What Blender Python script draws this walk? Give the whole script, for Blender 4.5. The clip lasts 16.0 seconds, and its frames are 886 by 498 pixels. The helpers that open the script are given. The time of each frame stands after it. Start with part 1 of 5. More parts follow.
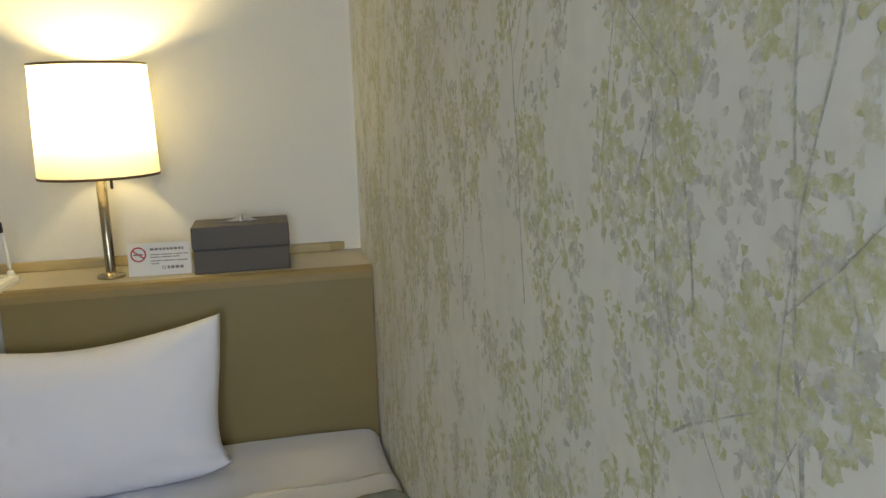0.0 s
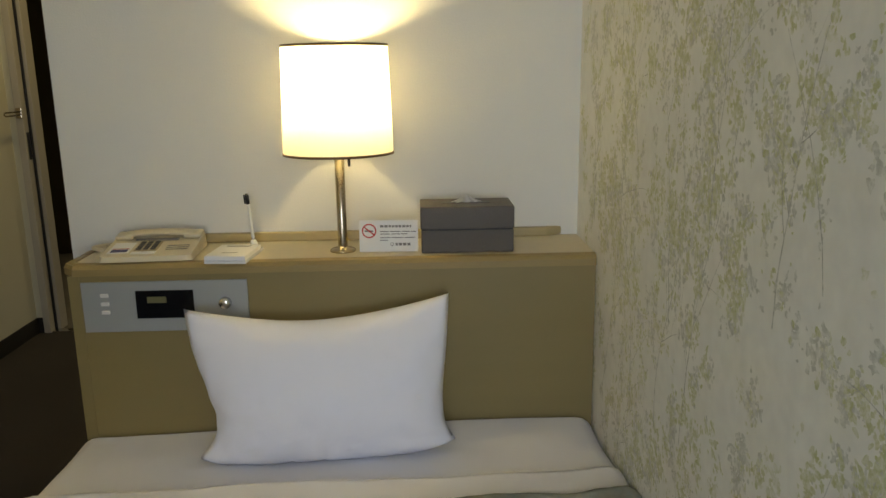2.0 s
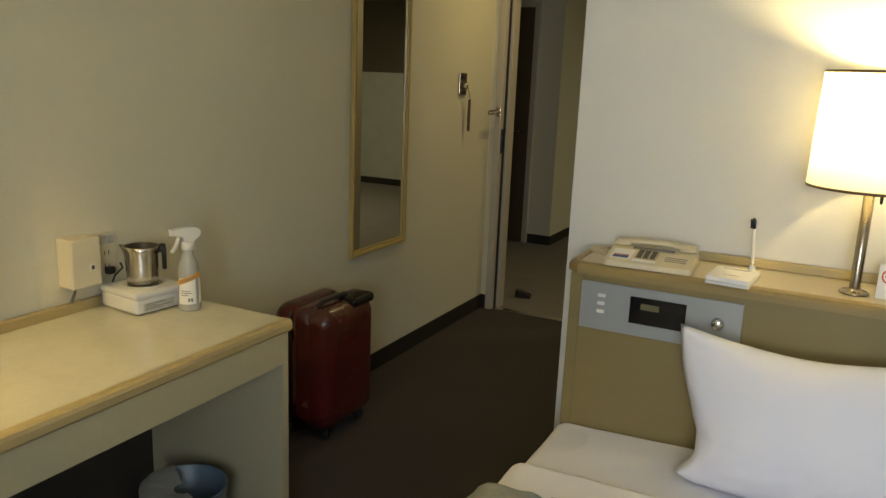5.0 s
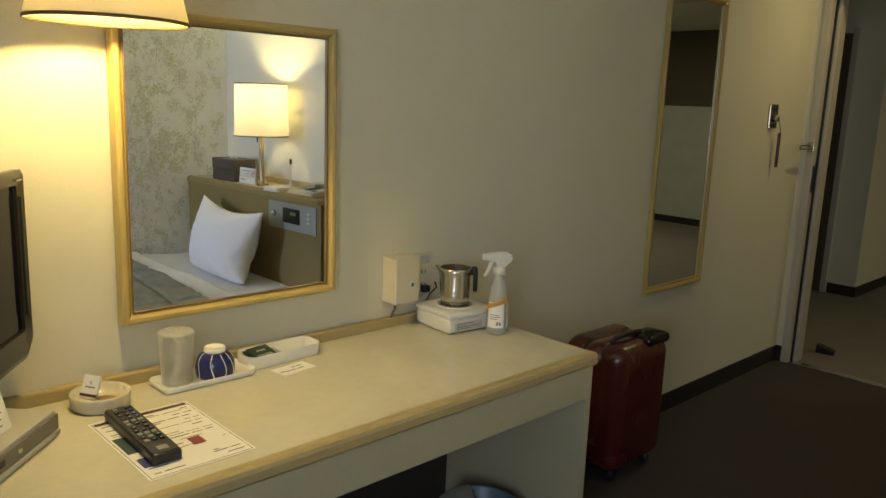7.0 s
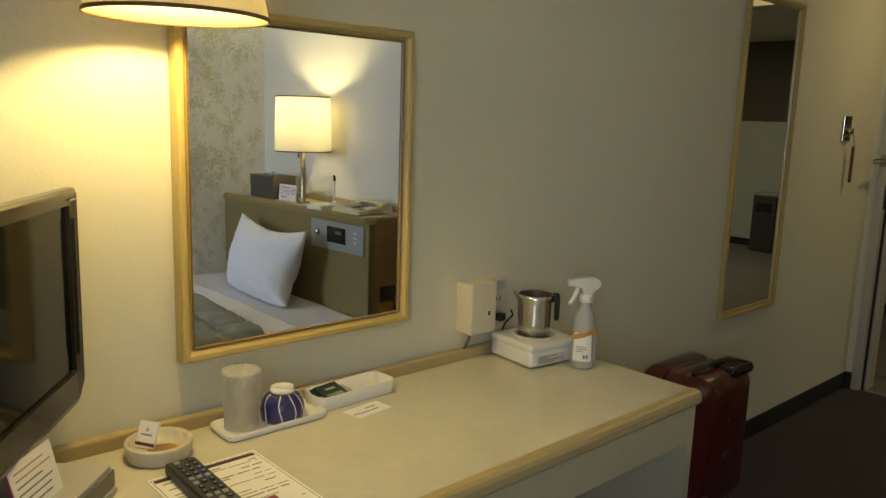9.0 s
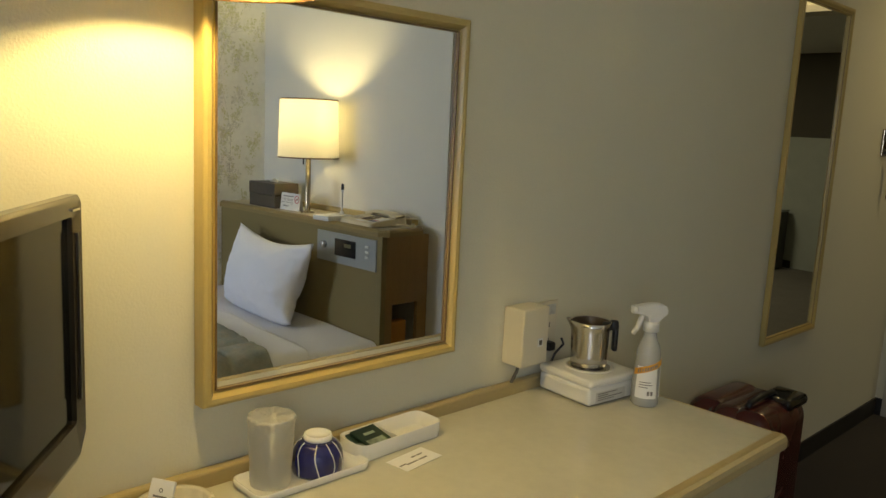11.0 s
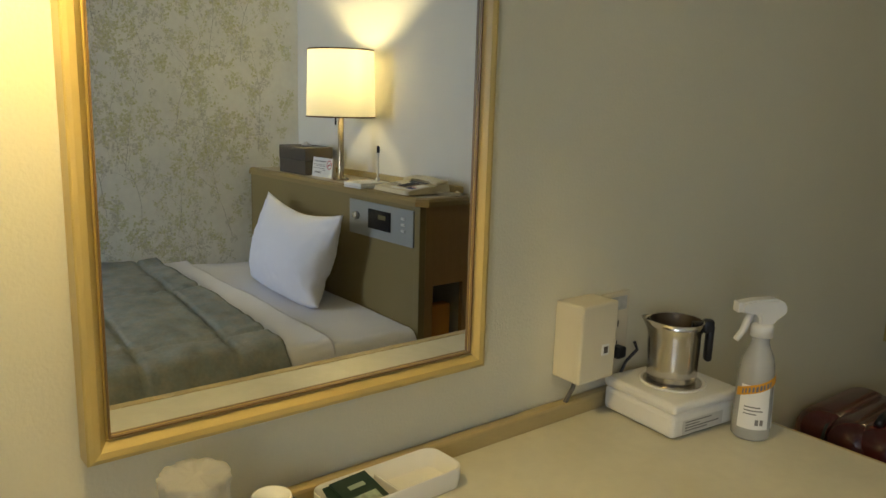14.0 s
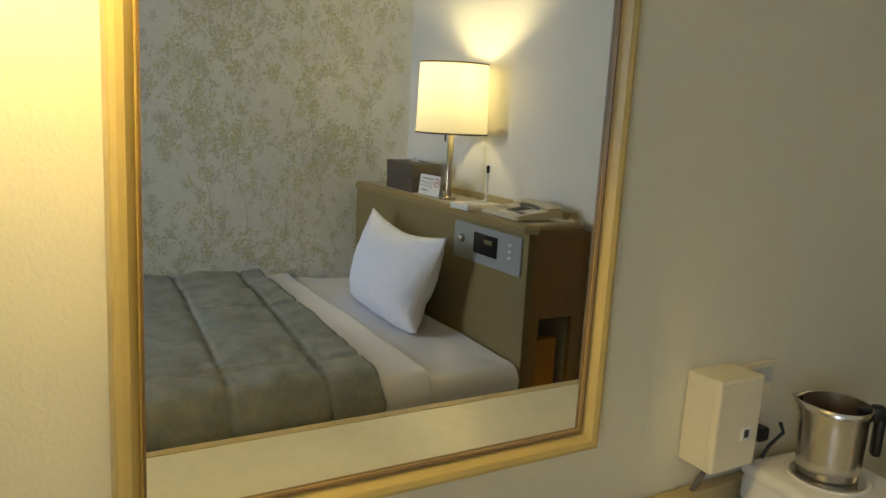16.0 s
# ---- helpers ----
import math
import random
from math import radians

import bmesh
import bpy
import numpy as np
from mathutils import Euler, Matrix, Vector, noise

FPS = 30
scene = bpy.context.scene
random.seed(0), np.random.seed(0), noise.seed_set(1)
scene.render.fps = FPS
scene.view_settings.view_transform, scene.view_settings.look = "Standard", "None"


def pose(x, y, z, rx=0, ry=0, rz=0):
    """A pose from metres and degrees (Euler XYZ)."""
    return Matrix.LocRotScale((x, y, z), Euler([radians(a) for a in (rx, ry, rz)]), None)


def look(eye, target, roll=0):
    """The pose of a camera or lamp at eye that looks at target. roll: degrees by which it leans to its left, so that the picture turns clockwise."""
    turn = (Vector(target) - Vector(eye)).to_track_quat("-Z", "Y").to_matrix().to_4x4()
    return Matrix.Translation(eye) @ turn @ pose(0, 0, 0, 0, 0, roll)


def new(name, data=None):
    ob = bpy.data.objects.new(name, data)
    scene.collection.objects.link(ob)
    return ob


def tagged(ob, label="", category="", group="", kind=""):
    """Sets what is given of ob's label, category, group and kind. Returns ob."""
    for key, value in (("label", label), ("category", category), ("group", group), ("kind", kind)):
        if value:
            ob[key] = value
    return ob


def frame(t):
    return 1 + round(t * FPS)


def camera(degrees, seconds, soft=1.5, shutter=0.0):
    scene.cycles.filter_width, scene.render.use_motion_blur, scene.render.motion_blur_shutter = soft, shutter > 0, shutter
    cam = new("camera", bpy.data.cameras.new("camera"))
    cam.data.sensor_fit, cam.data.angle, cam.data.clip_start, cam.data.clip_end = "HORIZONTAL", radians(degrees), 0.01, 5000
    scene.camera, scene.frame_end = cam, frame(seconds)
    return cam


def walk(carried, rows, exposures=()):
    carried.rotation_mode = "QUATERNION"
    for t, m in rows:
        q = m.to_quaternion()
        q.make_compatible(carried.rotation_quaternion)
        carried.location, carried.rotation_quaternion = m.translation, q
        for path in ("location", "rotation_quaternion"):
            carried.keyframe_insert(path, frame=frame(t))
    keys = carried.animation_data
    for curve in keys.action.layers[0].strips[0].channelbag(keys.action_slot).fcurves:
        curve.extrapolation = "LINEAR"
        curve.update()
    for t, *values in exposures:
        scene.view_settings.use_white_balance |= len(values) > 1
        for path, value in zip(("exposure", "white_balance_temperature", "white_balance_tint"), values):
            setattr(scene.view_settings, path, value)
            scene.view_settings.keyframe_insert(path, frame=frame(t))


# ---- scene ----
EXPOSURES = [(0.0, -0.54, 7150, 2), (2.0, -0.6, 7450, 2), (3.5, -0.74, 7650, 2), (4.5, -0.39, 7650, 2), (5.2, -0.09, 7550, 2), (7.3, -0.37, 6950, 2), (11.5, -0.56, 7000, 2), (16.0, -0.47, 6850, 2)]
cam = camera(59.67, 16.0)
PATH = [
    (0, 0.0627, 0.3436, 1.3636, -12.7557, -11.2319, 1.6173),
    (0.5, 0.0568, 0.3495, 1.3897, -9.5967, -11.6124, 1.5570),
    (1, 0.0140, 0.3820, 1.3921, -7.1415, -12.6254, 1.7402),
    (1.5, -0.0529, 0.3966, 1.3885, -4.1042, -12.9085, 1.2073),
    (2, -0.1421, 0.3978, 1.3902, -1.8303, -12.8319, 0.8593),
    (2.5, -0.1983, 0.3845, 1.3983, 2.9294, -12.9829, 0.0655),
    (3, -0.2421, 0.3732, 1.3990, 7.3626, -13.1987, -0.4493),
    (3.5, -0.2852, 0.3610, 1.4094, 11.0634, -12.9633, -0.8946),
    (4, -0.3294, 0.3450, 1.4152, 15.2731, -12.9973, -0.4641),
    (4.5, -0.3764, 0.3276, 1.4228, 20.9632, -12.8000, -1.3873),
    (5, -0.4336, 0.3119, 1.4146, 27.0973, -12.6679, -2.3100),
    (5.2, -0.4589, 0.3016, 1.4141, 30.4160, -12.4228, -3.0982),
    (7.3, -0.6235, 0.2603, 1.3834, 48.3429, -10.9730, -2.4667),
    (7.5, -0.6595, 0.2617, 1.3764, 49.4007, -10.8954, -2.7254),
    (8, -0.7754, 0.2925, 1.3796, 49.4607, -10.3061, -2.6012),
    (8.5, -0.8629, 0.3039, 1.3663, 46.5270, -10.0019, -1.5265),
    (9, -0.8512, 0.2836, 1.3710, 47.6312, -9.8644, -1.9869),
    (9.2, -0.8483, 0.2739, 1.3766, 49.2057, -9.3726, -2.0272),
    (11.3, -1.1536, 0.3399, 1.3424, 46.1397, -8.9060, -3.0454),
    (11.5, -1.1463, 0.3372, 1.3402, 47.7721, -8.4110, -3.6258),
    (12, -1.1820, 0.4188, 1.3173, 47.2978, -8.7824, -3.6706),
    (12.5, -1.2701, 0.5514, 1.2923, 48.3562, -10.2591, -3.7862),
    (13, -1.3105, 0.6325, 1.2645, 48.4118, -11.0071, -1.9616),
    (13.5, -1.3835, 0.6908, 1.2656, 48.9291, -12.2036, -1.2615),
    (14, -1.4264, 0.7089, 1.2821, 51.2904, -11.5242, -1.9475),
    (14.5, -1.4450, 0.6980, 1.2936, 52.0327, -10.7862, -1.7690),
    (15, -1.4680, 0.6970, 1.3150, 53.3200, -10.3600, -2.7600),
    (15.5, -1.5200, 0.7480, 1.3090, 55.4500, -10.5100, -2.7900),
    (16, -1.5760, 0.8160, 1.2990, 59.6600, -11.0400, -3.4200),
]
walk(cam, [(t, pose(x, y, z, 90 + pitch, roll, yaw)) for t, x, y, z, yaw, pitch, roll in PATH], EXPOSURES)

# ---- light ----
XW, XR, YB, YE, YR, ZC = -2.305, 0.306, 2.562, 4.605, -0.950, 2.400
XH = -1.130                       # end of the wall behind the headboard
ZD = 0.720                        # desk top
YH, ZH = 2.302, 0.9195             # headboard front and its top edge


def area(name, size, size_y, power, colour, m, spread=180):
    lamp = bpy.data.lights.new(name, "AREA")
    lamp.shape, lamp.size, lamp.size_y, lamp.energy, lamp.color = "RECTANGLE", size, size_y, power, colour
    lamp.spread = radians(spread)
    ob = new(name, lamp)
    ob.matrix_world = m
    return ob


world = bpy.data.worlds.new("World")
scene.world = world
world.use_nodes = True
wn = world.node_tree
sky = wn.nodes.new("ShaderNodeTexSky")
sky.sky_type, sky.sun_disc = "NISHITA", False
sky.sun_elevation, sky.sun_rotation = radians(35), radians(150)
wn.links.new(sky.outputs[0], wn.nodes["Background"].inputs[0])
wn.nodes["Background"].inputs[1].default_value = 0.10
sun = new("sun", bpy.data.lights.new("sun", "SUN"))
sun.data.energy, sun.data.angle, sun.data.color = 1.0, radians(12), (1.0, 0.95, 0.88)
sun.rotation_euler = (radians(55), 0, radians(30))

area("window_daylight", 0.66, 1.02, 25, (0.68, 0.76, 1.0), look((-0.10, YR + 0.02, 1.42), (0.0, 0.2, 1.30)), 130)
area("hall_downlight_light", 0.12, 0.12, 4.5, (1.0, 0.78, 0.42), look((-1.72, 4.30, 2.385), (-1.72, 4.30, 0)), 150)
area("corridor_light", 0.5, 0.2, 20.0, (1.0, 0.90, 0.66), look((0.5, 6.6, 2.285), (0.5, 6.6, 0)))
WARM, WARM_DESK = (1.0, 0.79, 0.42), (1.0, 0.74, 0.33)
BED_BULB, DESK_BULB = 660.0, 640.0

# ---- materials ----


def material(name, colour, rough=0.6, metal=0.0, vary=0.08, scale=6.0, grain=0.0, grain_scale=120.0, bump=0.0, bump_scale=200.0, stretch=(1, 1, 1), alpha=1.0, random_tint=0.0, coat=0.0):
    m = bpy.data.materials.new(name)
    m.use_nodes = True
    n, l = m.node_tree.nodes, m.node_tree.links
    b = n["Principled BSDF"]
    b.inputs["Roughness"].default_value, b.inputs["Metallic"].default_value = rough, metal
    b.inputs["Coat Weight"].default_value = coat
    co = n.new("ShaderNodeTexCoord")
    mp = n.new("ShaderNodeMapping")
    mp.inputs["Scale"].default_value = stretch
    l.new(co.outputs["Object"], mp.inputs[0])
    big = n.new("ShaderNodeTexNoise")
    big.inputs["Scale"].default_value, big.inputs["Detail"].default_value = scale, 4
    l.new(mp.outputs[0], big.inputs["Vector"])
    fine = n.new("ShaderNodeTexNoise")
    fine.inputs["Scale"].default_value, fine.inputs["Detail"].default_value = grain_scale, 3
    l.new(mp.outputs[0], fine.inputs["Vector"])
    r1 = n.new("ShaderNodeMapRange")
    r1.inputs[3].default_value, r1.inputs[4].default_value = 1 - vary * 1.6, 1 + vary * 1.6
    l.new(big.outputs[0], r1.inputs[0])
    r2 = n.new("ShaderNodeMapRange")
    r2.inputs[3].default_value, r2.inputs[4].default_value = 1 - grain * 1.6, 1 + grain * 1.6
    l.new(fine.outputs[0], r2.inputs[0])
    mul = n.new("ShaderNodeMath")
    mul.operation = "MULTIPLY"
    l.new(r1.outputs[0], mul.inputs[0])
    l.new(r2.outputs[0], mul.inputs[1])
    out = mul.outputs[0]
    hsv = n.new("ShaderNodeHueSaturation")
    hsv.inputs["Color"].default_value = (*colour, 1)
    l.new(out, hsv.inputs["Value"])
    l.new(hsv.outputs[0], b.inputs["Base Color"])
    rr = n.new("ShaderNodeMapRange")
    rr.inputs[3].default_value, rr.inputs[4].default_value = max(0.02, rough - 0.08), min(1, rough + 0.08)
    l.new(big.outputs[0], rr.inputs[0])
    l.new(rr.outputs[0], b.inputs["Roughness"])
    if bump:
        t = n.new("ShaderNodeTexNoise")
        t.inputs["Scale"].default_value, t.inputs["Detail"].default_value = bump_scale, 3
        l.new(mp.outputs[0], t.inputs["Vector"])
        k = n.new("ShaderNodeBump")
        k.inputs["Strength"].default_value, k.inputs["Distance"].default_value = bump, 0.002
        l.new(t.outputs[0], k.inputs["Height"])
        l.new(k.outputs[0], b.inputs["Normal"])
    return m


def glass(name, colour=(1, 1, 1), rough=0.0, ior=1.45):
    m = bpy.data.materials.new(name)
    m.use_nodes = True
    b = m.node_tree.nodes["Principled BSDF"]
    b.inputs["Base Color"].default_value = (*colour, 1)
    b.inputs["Transmission Weight"].default_value = 1.0
    b.inputs["Roughness"].default_value, b.inputs["IOR"].default_value = rough, ior
    return m


def glow(name, colour, strength):
    m = bpy.data.materials.new(name)
    m.use_nodes = True
    b = m.node_tree.nodes["Principled BSDF"]
    b.inputs["Base Color"].default_value = (*colour, 1)
    b.inputs["Emission Color"].default_value, b.inputs["Emission Strength"].default_value = (*colour, 1), strength
    return m


def shade_cloth(name, colour, through_share=0.55):
    """Thin lamp-shade fabric that lets light through."""
    m = bpy.data.materials.new(name)
    m.use_nodes = True
    n, l = m.node_tree.nodes, m.node_tree.links
    b = n["Principled BSDF"]
    b.inputs["Base Color"].default_value, b.inputs["Roughness"].default_value = (*colour, 1), 0.9
    tr = n.new("ShaderNodeBsdfTranslucent")
    tr.inputs[0].default_value = (*colour, 1)
    w = n.new("ShaderNodeTexWave")
    w.inputs["Scale"].default_value, w.inputs["Distortion"].default_value = 300, 1.0
    k = n.new("ShaderNodeBump")
    k.inputs["Strength"].default_value, k.inputs["Distance"].default_value = 0.1, 0.0005
    l.new(w.outputs[1], k.inputs["Height"])
    l.new(k.outputs[0], b.inputs["Normal"])
    mix = n.new("ShaderNodeMixShader")
    mix.inputs[0].default_value = through_share
    l.new(b.outputs[0], mix.inputs[1])
    l.new(tr.outputs[0], mix.inputs[2])
    l.new(mix.outputs[0], n["Material Output"].inputs[0])
    return m


M_WALL = material("vinyl_wallpaper_white", (0.72, 0.705, 0.645), 0.75, vary=0.02, scale=1.5, grain=0.02, grain_scale=260, bump=0.35, bump_scale=210)
M_WALL_HALL = material("vinyl_wallpaper_cream", (0.69, 0.655, 0.505), 0.7, vary=0.03, scale=1.5, grain=0.02, grain_scale=260, bump=0.35, bump_scale=210)
M_CEIL = material("ceiling_paper", (0.78, 0.77, 0.74), 0.85, vary=0.02, bump=0.2)
M_FLORAL = material("floral_paper_ground", (0.81, 0.825, 0.785), 0.7, vary=0.07, scale=5, grain=0.05, grain_scale=40, bump=0.1, bump_scale=180)
M_CARPET = material("carpet_brown", (0.050, 0.041, 0.035), 0.95, vary=0.12, scale=9, grain=0.35, grain_scale=420, bump=0.8, bump_scale=500)
M_CORRIDOR = material("carpet_corridor", (0.20, 0.18, 0.155), 0.95, vary=0.1, scale=5, grain=0.25, grain_scale=300, bump=0.7, bump_scale=400)
M_BASE = material("baseboard_vinyl_dark", (0.022, 0.019, 0.016), 0.5, vary=0.1)
M_TAN = material("headboard_laminate_tan", (0.235, 0.180, 0.073), 0.45, vary=0.03, scale=3, grain=0.04, grain_scale=150, stretch=(1, 1, 6))
M_SIDE = material("headboard_side_wood", (0.31, 0.185, 0.07), 0.45, vary=0.1, scale=5, grain=0.18, grain_scale=60, stretch=(10, 10, 0.7))
M_LEDGE = material("shelf_laminate_beige", (0.58, 0.51, 0.36), 0.45, vary=0.05, scale=8, grain=0.04, grain_scale=60)
M_OAK = material("oak_edge_trim", (0.42, 0.33, 0.16), 0.36, vary=0.06, scale=5, grain=0.07, grain_scale=50, stretch=(1.0, 1.0, 14))
M_GOLD = material("mirror_frame_pale_wood", (0.50, 0.375, 0.135), 0.30, vary=0.04, scale=4, grain=0.05, grain_scale=45, stretch=(12, 1, 1))
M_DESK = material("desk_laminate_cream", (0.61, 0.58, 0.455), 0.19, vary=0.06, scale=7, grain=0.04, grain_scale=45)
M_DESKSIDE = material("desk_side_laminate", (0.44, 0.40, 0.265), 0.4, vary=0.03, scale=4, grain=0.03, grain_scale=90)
M_SHEET = material("cotton_sheet_white", (0.79, 0.79, 0.84), 0.85, vary=0.02, scale=5, bump=0.12, bump_scale=600)
M_PILLOW = material("cotton_pillowcase_white", (0.80, 0.80, 0.87), 0.85, vary=0.015, scale=5, bump=0.12, bump_scale=600)
M_STEEL = material("stainless_steel", (0.62, 0.60, 0.57), 0.22, 1.0, vary=0.05, scale=4, grain=0.05, grain_scale=80, stretch=(20, 20, 1))
M_CHROME = material("satin_nickel", (0.40, 0.34, 0.25), 0.22, 1.0, vary=0.05)
M_BLACK = material("black_plastic", (0.012, 0.012, 0.013), 0.35, vary=0.15)
M_BLACKGLOSS = material("black_gloss", (0.008, 0.008, 0.009), 0.08, vary=0.1)
M_WHITEPL = material("white_plastic", (0.72, 0.71, 0.67), 0.35, vary=0.03, grain=0.01)
M_CREAMPL = material("cream_plastic", (0.66, 0.60, 0.45), 0.42, vary=0.04)
M_PHONE = material("phone_plastic_ivory", (0.64, 0.56, 0.38), 0.4, vary=0.05)
M_PANEL = material("control_panel_grey", (0.36, 0.375, 0.37), 0.45, 0.3, vary=0.03)
M_RED = material("suitcase_shell_red", (0.075, 0.009, 0.008), 0.26, vary=0.06, scale=5, grain=0.02, grain_scale=200, coat=0.4)
M_TISSUE = material("tissue_cover_leatherette", (0.085, 0.07, 0.055), 0.5, vary=0.06, grain=0.1, grain_scale=300, bump=0.4, bump_scale=350)
M_PAPER = material("white_paper", (0.80, 0.79, 0.76), 0.8, vary=0.02)
M_CERAMIC = material("white_ceramic", (0.76, 0.75, 0.71), 0.18, vary=0.03, coat=0.3)
M_DARKFRAME = material("door_frame_steel", (0.50, 0.46, 0.38), 0.4, vary=0.04)
M_INK = material("printed_ink_grey", (0.20, 0.19, 0.18), 0.7)
M_MIRROR = bpy.data.materials.new("mirror_silver")
M_MIRROR.use_nodes = True
mb = M_MIRROR.node_tree.nodes["Principled BSDF"]
mb.inputs["Base Color"].default_value, mb.inputs["Metallic"].default_value, mb.inputs["Roughness"].default_value = (0.88, 0.90, 0.89, 1), 1.0, 0.0
M_SHADE = shade_cloth("lamp_shade_fabric", (0.97, 0.93, 0.78), 0.60)
M_SHADE_DESK = shade_cloth("desk_lamp_shade_fabric", (0.90, 0.84, 0.66), 0.42)

M_FROST = glass("window_glass_frosted", (0.95, 0.98, 1.0), 0.3)

# ---- building helpers ----


def part(name, bm, mat, parent=None, label="", smooth=False):
    me = bpy.data.meshes.new(name)
    bm.to_mesh(me)
    bm.free()
    for p in me.polygons:
        p.use_smooth = smooth
    mats = mat if isinstance(mat, (list, tuple)) else [mat]
    for one in mats:
        me.materials.append(one)
    ob = new(name, me)
    if parent is not None:
        ob.parent = parent
    if label:
        tagged(ob, label)
    return ob


def empty(name, m, label, category, group="", kind=""):
    ob = new(name)
    ob.empty_display_size = 0.05
    ob.matrix_basis = m
    return tagged(ob, label, category, group, kind)


def box(x0, x1, y0, y1, z0, z1, bevel=0.0, seg=2, bm=None):
    b = bm or bmesh.new()
    r = bmesh.ops.create_cube(b, size=1, matrix=Matrix.LocRotScale(((x0 + x1) / 2, (y0 + y1) / 2, (z0 + z1) / 2), None, (x1 - x0, y1 - y0, z1 - z0)))
    if bevel:
        edges = list({e for v in r["verts"] for e in v.link_edges})
        bmesh.ops.bevel(b, geom=edges, offset=bevel, segments=seg, affect="EDGES", profile=0.5)
    return b


def lathe(profile, seg=40, bm=None, at=(0, 0, 0), closed=False):
    """Turns (radius, z) pairs about z."""
    b = bm or bmesh.new()
    rings = []
    for r, z in profile:
        if r < 1e-6:
            rings.append([b.verts.new((at[0], at[1], at[2] + z))])
        else:
            rings.append([b.verts.new((at[0] + r * math.cos(2 * math.pi * k / seg), at[1] + r * math.sin(2 * math.pi * k / seg), at[2] + z)) for k in range(seg)])
    pairs = list(zip(rings, rings[1:])) + ([(rings[-1], rings[0])] if closed else [])
    for a, c in pairs:
        for k in range(seg):
            j = (k + 1) % seg
            if len(a) == 1 and len(c) > 1:
                b.faces.new((a[0], c[j], c[k]))
            elif len(c) == 1 and len(a) > 1:
                b.faces.new((a[k], a[j], c[0]))
            elif len(a) > 1:
                b.faces.new((a[k], a[j], c[j], c[k]))
    bmesh.ops.recalc_face_normals(b, faces=b.faces)
    return b


def extrude_outline(points, z0, z1, bevel=0.0, bm=None):
    b = bm or bmesh.new()
    lo = [b.verts.new((x, y, z0)) for x, y in points]
    hi = [b.verts.new((x, y, z1)) for x, y in points]
    n = len(points)
    new_faces = [b.faces.new(lo[::-1]), b.faces.new(hi)] + [b.faces.new((lo[i], lo[(i + 1) % n], hi[(i + 1) % n], hi[i])) for i in range(n)]
    bmesh.ops.recalc_face_normals(b, faces=new_faces)
    if bevel:
        bmesh.ops.bevel(b, geom=[e for e in b.edges], offset=bevel, segments=2, affect="EDGES", profile=0.5)
    return b


def tube(points, radius, seg=10, bm=None, cap=True):
    """A round bar along a line of points."""
    b = bm or bmesh.new()
    pts = [Vector(p) for p in points]
    rings, up = [], Vector((0.13, 0.21, 0.97))
    for i, p in enumerate(pts):
        d = (pts[min(i + 1, len(pts) - 1)] - pts[max(i - 1, 0)]).normalized()
        u = d.cross(up)
        if u.length < 1e-3:
            u = d.cross(Vector((1, 0, 0)))
        u.normalize()
        v = d.cross(u)
        up = u.cross(d) if u.cross(d).length else up
        r = radius[i] if isinstance(radius, (list, tuple)) else radius
        rings.append([b.verts.new(p + r * (u * math.cos(2 * math.pi * k / seg) + v * math.sin(2 * math.pi * k / seg))) for k in range(seg)])
    for a, c in zip(rings, rings[1:]):
        for k in range(seg):
            b.faces.new((a[k], a[(k + 1) % seg], c[(k + 1) % seg], c[k]))
    if cap:
        b.faces.new(rings[0][::-1])
        b.faces.new(rings[-1])
    bmesh.ops.recalc_face_normals(b, faces=b.faces)
    return b


def rounded(x0, x1, y0, y1, r, seg=6):
    """Outline of a rectangle with round corners."""
    pts = []
    for cx, cy, a in ((x1 - r, y1 - r, 0), (x0 + r, y1 - r, 90), (x0 + r, y0 + r, 180), (x1 - r, y0 + r, 270)):
        for k in range(seg + 1):
            t = radians(a + 90 * k / seg)
            pts.append((cx + r * math.cos(t), cy + r * math.sin(t)))
    return pts


def setting(name, bm, mat, label, smooth=False):
    return tagged(part(name, bm, mat, smooth=smooth), label, name.split("_")[0], kind="structure")


# ---- the room ----
T = 0.12
setting("floor", box(XW - T, XR + T, YR - T, YE + 0.06, -0.1, 0.0), M_CARPET, "dark brown low-pile carpet of the room and its entry passage")
setting("ceiling", box(XW - T, XR + T, YR - T, YE + 0.06, ZC, ZC + 0.1), M_CEIL, "off-white papered ceiling of the hotel room")
setting("wall_west", box(XW - T, XW, YR - T, YE + 0.12, 0, ZC), M_WALL_HALL, "cream textured vinyl wall behind the desk and along the passage")
setting("wall_east", box(XR, XR + T, YR - T, YB + T, 0, ZC), M_FLORAL, "wall papered with a pale green leaf and branch print")
setting("wall_north", box(XH, XR, YB, YB + T, 0, ZC), M_WALL, "plain white textured vinyl wall behind the headboard")
setting("wall_bathroom", box(XH, XH + T, YB + T, YE, 0, ZC), M_WALL_HALL, "cream vinyl wall of the entry passage beside the bathroom")
b = box(XW, -0.45, YR - T, YR, 0, ZC)
box(0.25, XR, YR - T, YR, 0, ZC, bm=b)
box(-0.45, 0.25, YR - T, YR, 0, 0.90, bm=b)
box(-0.45, 0.25, YR - T, YR, 2.0, ZC, bm=b)
setting("wall_south", b, M_WALL, "white vinyl wall with the window opening")
w = empty("window_1", pose(-0.10, YR - 0.06, 0.9), "white aluminium window with two frosted panes", "window", kind="structure")
b = box(-0.35, 0.35, -0.03, 0.03, 0, 0.04)
box(-0.35, 0.35, -0.03, 0.03, 1.06, 1.1, bm=b)
